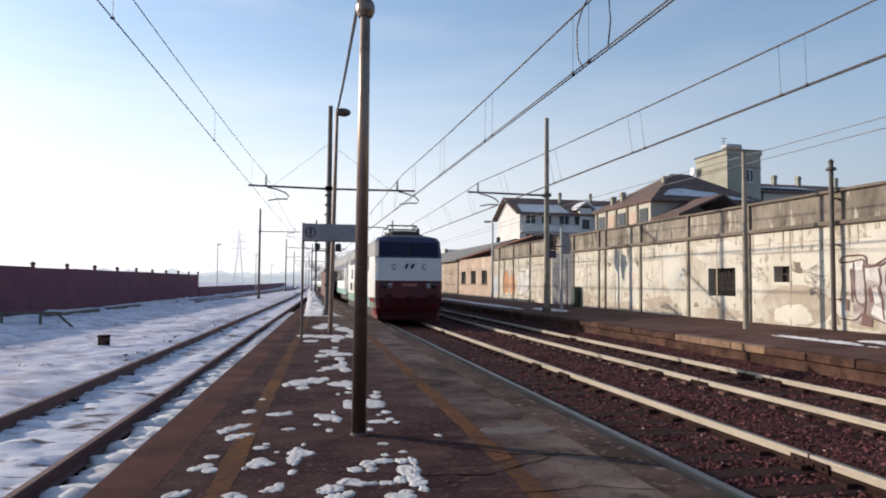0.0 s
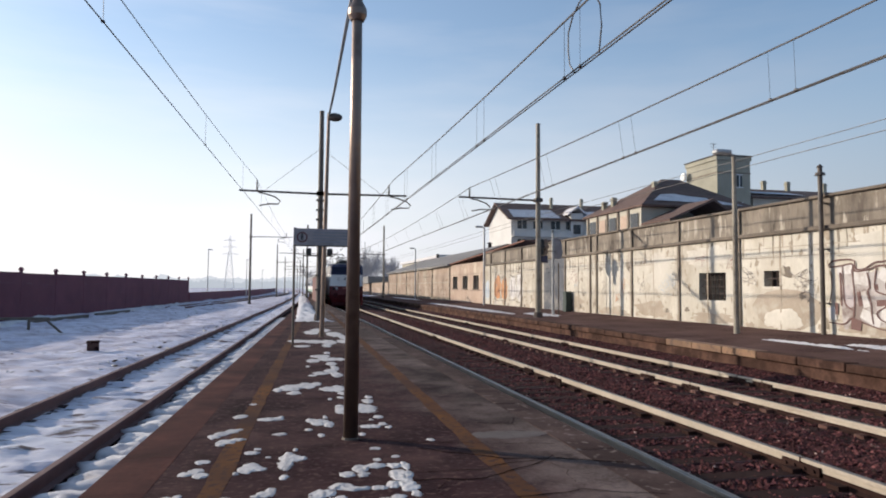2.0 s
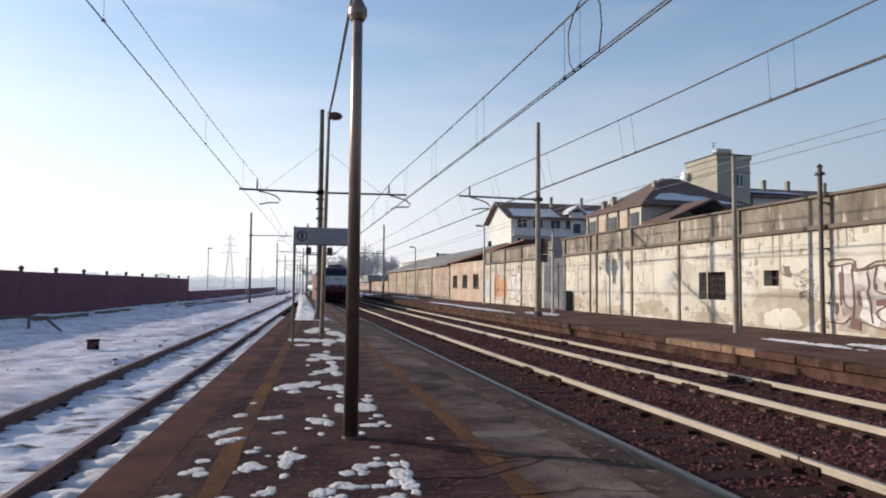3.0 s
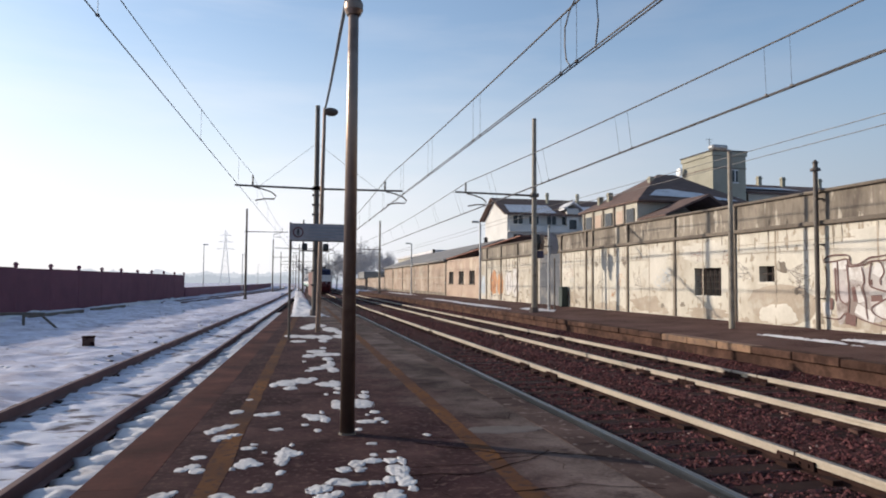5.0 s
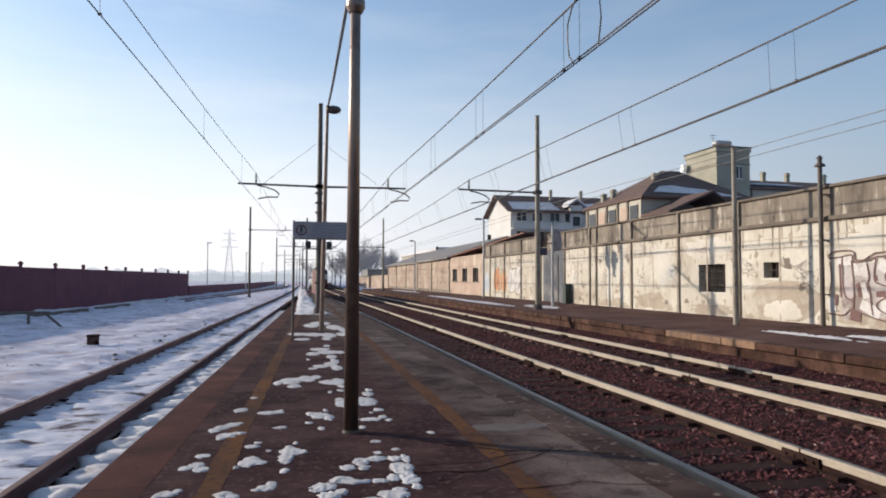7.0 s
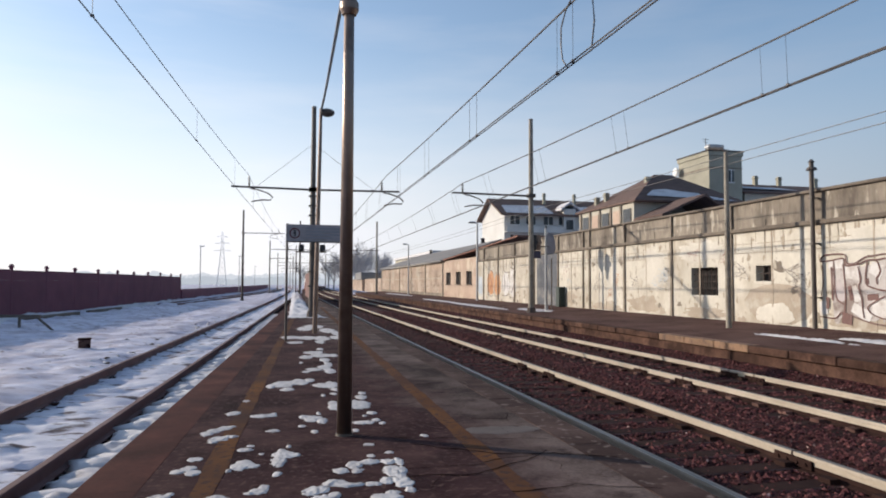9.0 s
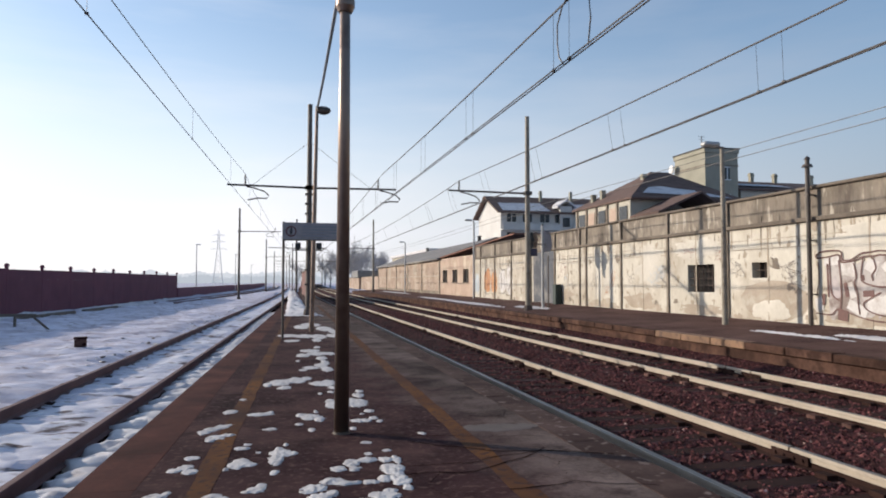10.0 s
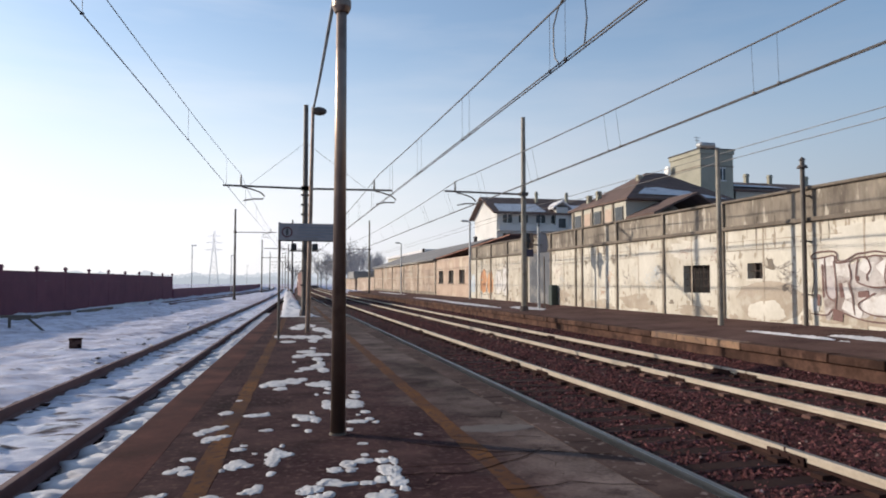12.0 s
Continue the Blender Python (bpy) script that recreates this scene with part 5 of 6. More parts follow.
M_BOARDS = material("red_brown_boards", (0.10, 0.045, 0.04), (0.20, 0.095, 0.08), 0.85, coarse=2, fine=12, vary=0.2)
screen = empty("stairwell_screen", 2.12, 56.0, 0.0, "long reddish brown board screen on the platform", "screen")
_board = mesh_of("board", bm_box(0, 0.06, 0.01, 0.99, 0, 2.35, bevel=0.01), M_BOARDS)
for k in range(22):
    ob = new("board", _board)
    ob.parent = screen
    ob.matrix_basis = pose(0.004 * k, k, 0)
part("end_wall", bm_box(0.07, 0.3, 0.0, 0.1, 0, 2.35), M_BOARDS, screen)
part("top_rail", bm_box(-0.03, 0.3, 0, 22, 2.352, 2.45), M_STEEL, screen)


# ---- shed, brick annexe and houses behind the wall ----
shed = empty("goods_shed", WALL_X, 58.5, 0.2, "long low ochre goods shed with grey sheet roof", "shed")
part("wall", bm_box(0, 0.3, 0.0, 39.5, 0, 3.12), M_SHED, shed)
part("wall", bm_box(0.3, 9.8, 39.2, 39.5, 0, 3.1), M_SHED, shed)
part("band", bm_box(-0.05, -0.002, 0.0, 39.5, 1.62, 1.74), M_BARE, shed)
bm = bmesh.new()
prism(bm, [(-0.35, 3.10), (5.2, 5.05), (10.3, 3.10), (10.3, 3.24), (5.2, 5.19), (-0.35, 3.24)], -0.2, 39.7)
part("roof", bm, M_SHEET, shed, "weathered grey sheet roof")
part("dirt_course", bm_box(-0.03, -0.002, 0.0, 39.5, 0.0, 0.35), M_PILASTER, shed, "dirty lower course")
for k in range(6):
    part("pilaster", bm_box(-0.09, -0.052 + 0.05, 0.15 + 7.8 * k, 0.40 + 7.8 * k, 0, 3.08), M_BARE, shed)
for y, z in ((11.0, 1.85), (28.0, 1.85)):
    part("window", bm_box(-0.02, -0.004, y, y + 1.8, z, z + 1.1), M_BARE, shed, "bricked-up window")
for y in (5.5, 30.0):
    bm = bmesh.new()
    tube(bm, (5.2, y, 5.1), (5.2, y, 5.55), 0.2, 0.16)
    tube(bm, (5.2, y, 5.55), (5.2, y, 5.68), 0.3, 0.05)
    part("roof_vent", bm, M_DARK, shed)

annexe = empty("brick_annexe", WALL_X, 47.6, 0.2, "rosy brick annexe with three dark windows and lean-to roof", "building")
bm = bmesh.new()
WIN = ((1.62, 3.2), (4.95, 6.55), (8.35, 10.0))
box(bm, 0, 0.3, 0.0, 10.9, 0, 1.15)
box(bm, 0, 0.3, 0.0, 10.9, 2.15, 3.15)
for y0, y1 in ((0, 1.62), (3.2, 4.95), (6.55, 8.35), (10.0, 10.9)):
    box(bm, 0, 0.3, y0, y1, 1.15, 2.15)
part("wall", bm, M_BRICK, annexe)
for y0, y1 in WIN:
    # each opening is closed by a near-black sheet for the unlit inside
    w = part("window", bm_box(0.2, 0.26, y0, y1, 1.15, 2.15), M_VOID, annexe, "dark window opening")
    part("sill", bm_box(-0.05, 0.15, y0 - 0.05, y1 + 0.05, 1.08, 1.15), M_LEDGE, w)
    part("mullion", bm_box(0.14, 0.18, (y0 + y1) / 2 - 0.03, (y0 + y1) / 2 + 0.03, 1.15, 2.15), M_GRILLE, w)
bm = bmesh.new()
for x0, x1, m in ((0.25, 11.0, 0),):
    vs = [bm.verts.new(p) for p in ((-0.15, 11.3, 3.18), (11, 11.3, 3.18), (11, -7.5, 4.12), (0.40, -7.5, 4.12), (-0.15, 11.3, 3.27), (11, 11.3, 3.27), (11, -7.5, 4.21), (0.40, -7.5, 4.21))]
    for f in ((3, 2, 1, 0), (4, 5, 6, 7), (0, 1, 5, 4), (1, 2, 6, 5), (2, 3, 7, 6), (3, 0, 4, 7)):
        bm.faces.new([vs[i] for i in f])
part("roof", bm, M_REDTILES, annexe, "dull red tiled lean-to roof")


def hip_roof(bm, x0, x1, y0, y1, z, x2, x3, y2, zr, over=0.5):
    a = [bm.verts.new(p) for p in ((x0 - over, y0 - over, z), (x1 + over, y0 - over, z), (x1 + over, y1 + over, z), (x0 - over, y1 + over, z))]
    b = [bm.verts.new(p) for p in ((x0 - over, y0 - over, z + 0.15), (x1 + over, y0 - over, z + 0.15), (x1 + over, y1 + over, z + 0.15), (x0 - over, y1 + over, z + 0.15))]
    r = [bm.verts.new((x2, y2, zr)), bm.verts.new((x3, y2, zr))]
    for f in ((a[0], a[1], b[1], b[0]), (a[1], a[2], b[2], b[1]), (a[2], a[3], b[3], b[2]), (a[3], a[0], b[0], b[3]), (b[0], b[1], r[1], r[0]), (b[1], b[2], r[1]), (b[2], b[3], r[0], r[1]), (b[3], b[0], r[0]), (a[3], a[2], a[1], a[0])):
        bm.faces.new(f)
    bmesh.ops.recalc_face_normals(bm, faces=bm.faces[:])


def chimney(parent, x, y, z, h=1.1):
    bm = bmesh.new()
    box(bm, x - 0.2, x + 0.2, y - 0.2, y + 0.2, z - 1.2, z + h * 0.7)
    box(bm, x - 0.27, x + 0.27, y - 0.27, y + 0.27, z + h * 0.7, z + h * 0.8)
    box(bm, x - 0.2, x + 0.2, y - 0.2, y + 0.2, z + h * 0.8, z + h)
    return part("chimney", bm, M_STUCCO, parent)


def window_in(parent, x0, x1, y, z0, z1, mat=None):
    w = part("window", bm_box(x0, x1, y - 0.03, y - 0.004, z0, z1), M_GLASS, parent)
    part("frame", bm_box(x0 - 0.08, x1 + 0.08, y - 0.05, y - 0.031, z1, z1 + 0.08), mat or M_WHITE, w)
    part("sill", bm_box(x0 - 0.08, x1 + 0.08, y - 0.10, y - 0.004, z0 - 0.08, z0), mat or M_WHITE, w)
    part("mullion", bm_box((x0 + x1) / 2 - 0.04, (x0 + x1) / 2 + 0.04, y - 0.05, y - 0.031, z0, z1), mat or M_WHITE, w)


def window_side(parent, x, y0, y1, z0, z1, glass=None):
    w = part("window", bm_box(x - 0.03, x - 0.004, y0, y1, z0, z1), glass or M_GLASS, parent)
    part("frame", bm_box(x - 0.06, x - 0.031, y0 - 0.1, y0, z0, z1), M_DARK, w)
    part("sill", bm_box(x - 0.12, x - 0.004, y0 - 0.1, y1 + 0.1, z0 - 0.1, z0), M_WHITE, w)


villa = empty("dark_roofed_house", 27.4, 50.0, -0.5, "cream house with dark hipped tile roof and snow patch", "house")
part("wall", bm_box(0, 9.5, 0, 10.5, 0, 8.55), M_CREAM, villa)
bm = bmesh.new()
hip_roof(bm, 0.3, 9.9, 0, 10.5, 8.55, 4.8, 6.5, 5.0, 11.75)
part("roof", bm, M_TILES, villa, "dark brown tiled hip roof")
part("roof_snow", (lambda b: ([b.faces.new([b.verts.new(p) for p in q]) for q in (((1.2, 0.15, 9.15), (5.9, 0.0, 9.05), (6.6, 1.0, 9.60), (5.2, 1.2, 9.72), (3.9, 1.7, 9.97), (2.5, 1.4, 9.82)), ((6.6, -0.2, 8.95), (9.2, -0.35, 8.87), (6.3, 0.9, 9.55)))], b)[-1])(bmesh.new()), M_SNOW, villa, "patch of snow")
for x, y, z in ((3.4, 3.8, 10.55), (1.1, 7.0, 9.45), (0.8, 8.3, 9.2)):
    chimney(villa, x, y, z, 0.75)
for k, y in enumerate((0.5, 2.3, 4.4, 6.4, 8.4)):
    window_side(villa, 0, y, y + 1.3, 6.6, 8.1, M_BRICK if k in (1, 3) else M_GLASS)
    part("pilaster", bm_box(-0.12, -0.002, y + 1.5, y + 1.75, 5, 8.5), M_PILASTER, villa)
part("porch_wall", bm_box(0.4, 5.0, -4.0, -0.02, 0, 7.0), M_CREAM, villa)
bm = bmesh.new()
prism(bm, [(-0.1, 7.0), (3.6, 8.6), (5.8, 7.3), (5.8, 7.45), (3.6, 8.78), (-0.1, 7.15)], -4.4, -0.1)
part("porch_roof", bm, M_TILES, villa, "dark tiled porch roof")
for k in range(6):
    part("slat", bm_box(0.6 + 0.75 * k, 0.75 + 0.75 * k, -4.12, -4.004, 5.6, 6.95), M_PILASTER, villa)

tower = empty("stair_tower", 41.2, 60.0, -0.5, "square olive stucco stair tower with flat capped top", "tower")
part("wall", bm_box(0, 3.75, 0, 5.4, 0, 14.85), M_STUCCO, tower)
part("cap", bm_box(-0.12, 3.87, -0.12, 5.52, 14.85, 15.28, bevel=0.03), M_STUCCO, tower)
part("cap_edge", bm_box(-0.18, 3.93, -0.18, 5.58, 15.282, 15.40), M_DARK, tower)
part("band", bm_box(-0.04, 3.79, -0.04, 5.44, 13.55, 13.68), M_PILASTER, tower)
for z in (9.4, 12.2):
    window_in(tower, 2.2, 2.8, 0, z, z + 1.2)
bm = bmesh.new()
tube(bm, (1.0, 2, 15.3), (1.0, 2, 17.0), 0.03)
tube(bm, (0.6, 2, 16.9), (1.4, 2, 16.9), 0.02)
tube(bm, (0.7, 2, 16.6), (1.3, 2, 16.6), 0.02)
part("aerial", bm, M_STEEL, tower)
bm = bmesh.new()
bmesh.ops.create_uvsphere(bm, u_segments=14, v_segments=8, radius=1, matrix=Matrix.LocRotScale((-0.5, 5.2, 13.9), None, (0.2, 0.5, 0.5)))
part("dish", bm, M_WHITE, tower, "white dish")
tenement = empty("long_roofed_house", 45.6, 60.5, -0.5, "long cream house with dark tiled roof and snow strip", "house")
part("wall", bm_box(0, 17, 0, 9, 0, 11.2), M_CREAM, tenement)
bm = bmesh.new()
hip_roof(bm, 0, 17, 0, 9, 11.2, 1.5, 14, 4.5, 12.9)
part("roof", bm, M_TILES, tenement, "dark tiled roof")
part("roof_snow", (lambda b: (b.faces.new([b.verts.new(p) for p in ((0.2, 0.5, 11.82), (6.5, 0.3, 11.75), (5.5, 1.7, 12.16), (0.8, 1.9, 12.22))]), b)[-1])(bmesh.new()), M_SNOW, tenement)
for x in (4.5, 7.5, 12.2):
    chimney(tenement, x, 4.2, 12.8, 1.0)
for k in range(6):
    window_in(tenement, 1.2 + 2.6 * k, 2.3 + 2.6 * k, 0, 8.6, 10.0)

white_house = empty("white_apartment_house", 32.8, 100.0, -1.0, "white apartment house with snowy mansard roof and balconies", "house")
bm = bmesh.new()
box(bm, 0, 19, 0, 12, 0, 13.2)
part("wall", bm, M_HOUSE, white_house)
bm = bmesh.new()
vs = [(0, 0, 13.2), (0, 12, 13.2), (0, 6.5, 16.0), (0.3, 0, 13.2), (0.3, 12, 13.2), (0.3, 6.5, 16.0)]
vs = [bm.verts.new(p) for p in vs]
for f in ((0, 1, 2), (5, 4, 3), (0, 2, 5, 3), (2, 1, 4, 5), (1, 0, 3, 4)):
    bm.faces.new([vs[i] for i in f])
part("gable", bm, M_HOUSE, white_house)
bm = bmesh.new()
for (ya, za), (yb, zb) in (((-0.9, 12.9), (6.5, 16.1)), ((12.9, 12.9), (6.5, 16.1))):
    vs = [bm.verts.new((x, y, z + d)) for x in (-0.8, 19.5) for y, z in ((ya, za), (yb, zb)) for d in (0, 0.25)]
    for f in ((0, 1, 3, 2), (4, 6, 7, 5), (0, 4, 5, 1), (2, 3, 7, 6), (1, 5, 7, 3), (0, 2, 6, 4)):
        bm.faces.new([vs[i] for i in f])
bmesh.ops.recalc_face_normals(bm, faces=bm.faces[:])
part("roof", bm, M_TILES, white_house, "dark roof")
for x0, x1 in ((0.2, 8.0), (12.0, 18.5)):
    part("roof_snow", (lambda b: (b.faces.new([b.verts.new(p) for p in ((x0, -0.5, 13.36), (x1, -0.5, 13.36), (x1 - 0.3, 3.3, 15.01), (x0 + 0.3, 3.1, 14.92))]), b)[-1])(bmesh.new()), M_SNOW, white_house)
for k, x in enumerate((1.0, 3.6, 6.5, 9.0, 13.2, 16.0)):
    window_in(white_house, x, x + 1.5, 0, 11.6, 12.9)
    window_in(white_house, x, x + 1.3, 0, 8.6, 10.0)
for x0, x1 in ((0.0, 9.5), (11.5, 18.5)):
    b = part("balcony", bm_box(x0, x1, -1.2, -0.004, 10.3, 10.45), M_HOUSE, white_house)
    part("parapet", bm_box(x0, x1, -1.2, -1.08, 10.452, 11.3), M_HOUSE, b, "pale balcony front")
dorm = part("dormer", bm_box(9.6, 11.6, -0.6, 3.0, 8.0, 14.2), M_HOUSE, white_house)
part("window", bm_box(10.0, 11.2, -0.63, -0.604, 10.9, 12.4), M_GLASS, dorm)
bm = bmesh.new()
prism(bm, [(9.0, 13.9), (10.6, 15.0), (12.2, 13.9), (12.2, 14.15), (10.6, 15.3), (9.0, 14.15)], -1.0, 3.0)
part("dormer_roof", bm, M_SNOW, dorm)
for x, y in ((8.3, 4.5), (13.6, 4.5)):
    chimney(white_house, x, y, 15.4, 1.8)

depot = empty("flat_roofed_depot", 20.0, 92.0, 0.0, "pale flat-roofed depot with snow on the roof", "building")
part("wall", bm_box(0, 12, 0, 34, 0, 5.6), M_CREAM, depot)
part("roof", bm_box(-0.3, 12.3, -0.3, 34.3, 5.6, 5.95), M_SNOW, depot)
hut = empty("far_shelter", 13.2, 120.0, 0.0, "low far shelter with dark bluish roof", "building")
part("wall", bm_box(0, 5, 0, 9, 0, 2.0), M_SHED, hut)
part("roof", bm_box(-0.3, 5.3, -0.4, 9.4, 2.0, 3.3, bevel=0.1), M_ROOFGREY, hut)

far_wall = empty("far_boundary_wall", WALL_X, 98.2, 0.0, "pale boundary wall beyond the goods shed", "wall")
part("wall", bm_box(0, 0.3, 0, 60, 0, 2.1), M_SHED, far_wall)
part("cap", bm_box(-0.05, 0.35, 0, 60, 2.1, 2.18), M_LEDGE, far_wall)


# ---- maroon fence and the fields ----
def fence_x(y):
    return -13.25 + 0.068 * (y - 37.3)


fence = empty("concrete_fence", fence_x(37.7), 37.7, -0.45, "dark maroon concrete panel fence with capped posts", "fence")
_o = Vector((fence_x(37.7), 37.7, -0.45))
_turn = -math.degrees(math.atan(0.068))
_bm = bmesh.new()
box(_bm, -0.055, 0.055, -0.085, 0.085, -0.2, 2.58)
box(_bm, -0.10, 0.10, -0.10, 0.10, 2.58, 2.64)
bmesh.ops.create_cone(_bm, cap_ends=True, segments=4, radius1=0.13, radius2=0.07, depth=0.10, matrix=Matrix.LocRotScale((0, 0, 2.688), Euler((0, 0, radians(45))), None))
_post = mesh_of("post", _bm, M_FENCE)
_bm = bmesh.new()
for k in range(5):
    box(_bm, -0.05, 0.05, 0.09, 4.11, -0.15 + 0.522 * k, -0.15 + 0.522 * k + 0.5205)
_panel = mesh_of("panel", _bm, M_FENCE)
for k in range(-7, 10):
    y = 37.7 + 4.2 * k
    for nm, me in (("post", _post), ("panel", _panel)):
        if nm == "panel" and k == 9:
            continue
        ob = new(nm, me)
        ob.parent = fence
        ob.matrix_basis = Matrix.Translation(Vector((fence_x(y), y, -0.45 + random.uniform(-0.02, 0.02))) - _o) @ pose(0, 0, 0, 0, 0, _turn)
bm = bmesh.new()
for k in range(24):
    y0, y1 = 75.6 + 9.5 * k, 75.6 + 9.5 * (k + 1)
    f = lambda y: -10.6 + 0.040 * (y - 75.6) - 1.1e-4 * (y - 75.6) ** 2
    vs = [bm.verts.new((f(y) + d, y, z)) for y in (y0, y1) for d in (-0.1, 0.1) for z in (-0.6, 0.72)]
    for q in ((0, 1, 3, 2), (4, 6, 7, 5), (0, 4, 5, 1), (2, 3, 7, 6), (1, 5, 7, 3)):
        bm.faces.new([vs[i] for i in q])
bmesh.ops.recalc_face_normals(bm, faces=bm.faces[:])
tagged(part("low_wall", bm, M_FENCE), "low dark maroon wall beside the far yard", "wall")
# beam on the ground along the fence
for y, l in ((38.0, 7.0), (46.5, 6.0)):
    bmm = bm_box(-0.12, 0.12, 0, l, 0, 0.22, bevel=0.02)
    ob = tagged(part("timber_beam", bmm, M_WOOD), "old dark timber beam lying in the snow", "beam")
    ob.matrix_basis = pose(fence_x(y) + 1.7, y - 4, -0.42, 0, 0, _turn)

for y, l in ((33.0, 13.0), (46.5, 18.0), (65.0, 9.0)):
    ob = tagged(part("snow_drift", sheet(steps(-0.5, 0.5, 0.1), steps(0, l, 0.25), lambda u, v: 0.20 * (1 - (2 * u) ** 2) * min(1, v, l - v + 0.01) * (1 + 1.1 * wob(u * 2, v + y, 0.9)) - 0.04), M_SNOW), "low drift of snow along the foot of the fence", "snow", "drifts by the fence")
    ob.matrix_basis = pose(fence_x(y) + 1.15, y - 4, -0.36, 0, 0, _turn)

# a second yard track leading off
_yard = lambda y: siding_x(y) - 4.2 - 4.0 * max(0, 1 - (y - 60) / 140) ** 1.5
bm = sheet(steps(-0.70, 0.70, 0.35), steps(58, 320, 3), lambda x, y: -0.46 + 0.03 * wob(x, y, 1.5))
for v in bm.verts:
    v.co.x += _yard(v.co.y)
yard_track = tagged(part("yard_track", bm, M_SNOW), "distant yard track half hidden in snow", "railway track", kind="structure")
for side in (-0.752, 0.752):
    rail("rail", lambda y, s=side: _yard(y) + s, steps(58, 320, 8), (M_RAIL_RUST, M_RAIL_RUST, M_RAIL_RUST), yard_track)

# pylon, its white paint standing in for haze
pylon = empty("power_pylon", -26.0, 300.0, -0.6, "distant lattice power pylon, paled for haze", "pylon")
bm = bmesh.new()
for sx, sy in ((-1, -1), (1, -1), (1, 1), (-1, 1)):
    tube_path(bm, [(2.0 * sx, 2.0 * sy, 0), (0.45 * sx, 0.45 * sy, 17), (0.2 * sx, 0.2 * sy, 23.5)], 0.08, 4)
for k in range(9):
    z0, z1 = 2.3 * k, 2.3 * (k + 1)
    r0, r1 = 2.0 - 1.6 * min(1, z0 / 17), 2.0 - 1.6 * min(1, z1 / 17)
    for a, b in (((-1, -1), (1, -1)), ((1, -1), (1, 1)), ((1, 1), (-1, 1)), ((-1, 1), (-1, -1))):
        tube_path(bm, [(a[0] * r0, a[1] * r0, z0), (b[0] * r1, b[1] * r1, z1)], 0.035, 3)
        tube_path(bm, [(b[0] * r0, b[1] * r0, z0), (a[0] * r1, a[1] * r1, z1)], 0.035, 3)
part("lattice", bm, M_WHITE, pylon)
for z, w in ((15.5, 3.6), (18.5, 3.0), (21.3, 2.4)):
    bm = bmesh.new()
    tube_path(bm, [(-w, 0, z), (0, 0, z + 0.5), (w, 0, z)], 0.06, 4)
    tube_path(bm, [(-w, 0, z), (w, 0, z)], 0.05, 4)
    part("crossarm", bm, M_WHITE, pylon)


# ---- bare trees ----
def bare_tree(x, y, z, h, seed):
    r = random.Random(seed)
    top = empty("bare_tree", x, y, z, "leafless winter tree with fine branches paled for haze", "tree", "bare trees")
    trunk, twigs = bmesh.new(), bmesh.new()
    tube(trunk, (0, 0, -0.2), (0.1, 0, h * 0.45), 0.02 * h, 0.012 * h, 8)

    def grow(p, d, length, level):
        q = p + d * length
        bend = (p + q) / 2 + Vector((r.uniform(-1, 1), r.uniform(-1, 1), 0)) * length * 0.06
        tube_path(trunk if level < 1 else twigs, [p, bend, q], max(0.012, 0.0075 * h * 0.5 ** level), 4 if level < 2 else 3)
        if level >= 3:
            return
        for _ in range(5 if level < 2 else 4):
            e = (d + Vector((r.uniform(-0.7, 0.7), r.uniform(-0.7, 0.7), r.uniform(-0.1, 0.6)))).normalized()
            grow(p + d * length * r.uniform(0.25, 1.0), e, length * r.uniform(0.4, 0.65), level + 1)

    for k in range(8):
        a = 2.4 * k + r.uniform(-0.4, 0.4)
        s = r.uniform(0.3, 0.75)
        grow(Vector((0.1, 0, h * r.uniform(0.18, 0.44))), Vector((math.cos(a) * s, math.sin(a) * s, 1)).normalized(), h * r.uniform(0.28, 0.45), 0)
    part("trunk", trunk, M_BARK_HAZED, top)
    part("crown", twigs, M_BARK_HAZED, top)


for k, (x, y, h) in enumerate(((11.5, 168, 10.5), (15.0, 158, 11.5), (18.5, 172, 10.0), (9.5, 196, 11.0), (21.0, 160, 9.0), (13.5, 205, 12), (5.2, 236, 9), (16.5, 190, 10), (20, 215, 11), (24, 185, 9.5), (12, 225, 11), (17, 182, 11), (22.5, 172, 10), (14.5, 178, 10), (26, 205, 11), (10.5, 182, 10), (19, 198, 12))):
    bare_tree(x + (bend(y) if x > 6 else 0), y, -0.5, h, 40 + k)

# ---- far woods: mist painted as a pale glow ----
M_MIST = bpy.data.materials.new("glowing_far_mist")
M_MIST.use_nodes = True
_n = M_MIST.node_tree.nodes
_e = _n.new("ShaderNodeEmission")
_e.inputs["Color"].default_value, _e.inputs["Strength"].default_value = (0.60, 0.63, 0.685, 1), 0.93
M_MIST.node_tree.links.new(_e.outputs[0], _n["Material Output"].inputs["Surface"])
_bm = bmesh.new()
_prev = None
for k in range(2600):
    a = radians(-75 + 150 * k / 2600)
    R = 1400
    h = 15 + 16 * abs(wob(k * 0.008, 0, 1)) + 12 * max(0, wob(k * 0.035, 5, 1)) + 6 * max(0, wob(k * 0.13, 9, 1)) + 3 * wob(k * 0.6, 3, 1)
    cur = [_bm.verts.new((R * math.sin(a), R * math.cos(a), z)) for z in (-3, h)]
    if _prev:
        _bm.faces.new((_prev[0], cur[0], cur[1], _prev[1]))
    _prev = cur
tagged(part("backdrop", _bm, M_MIST), "line of far woods on the horizon, mist painted as a pale glow", "backdrop", kind="structure")


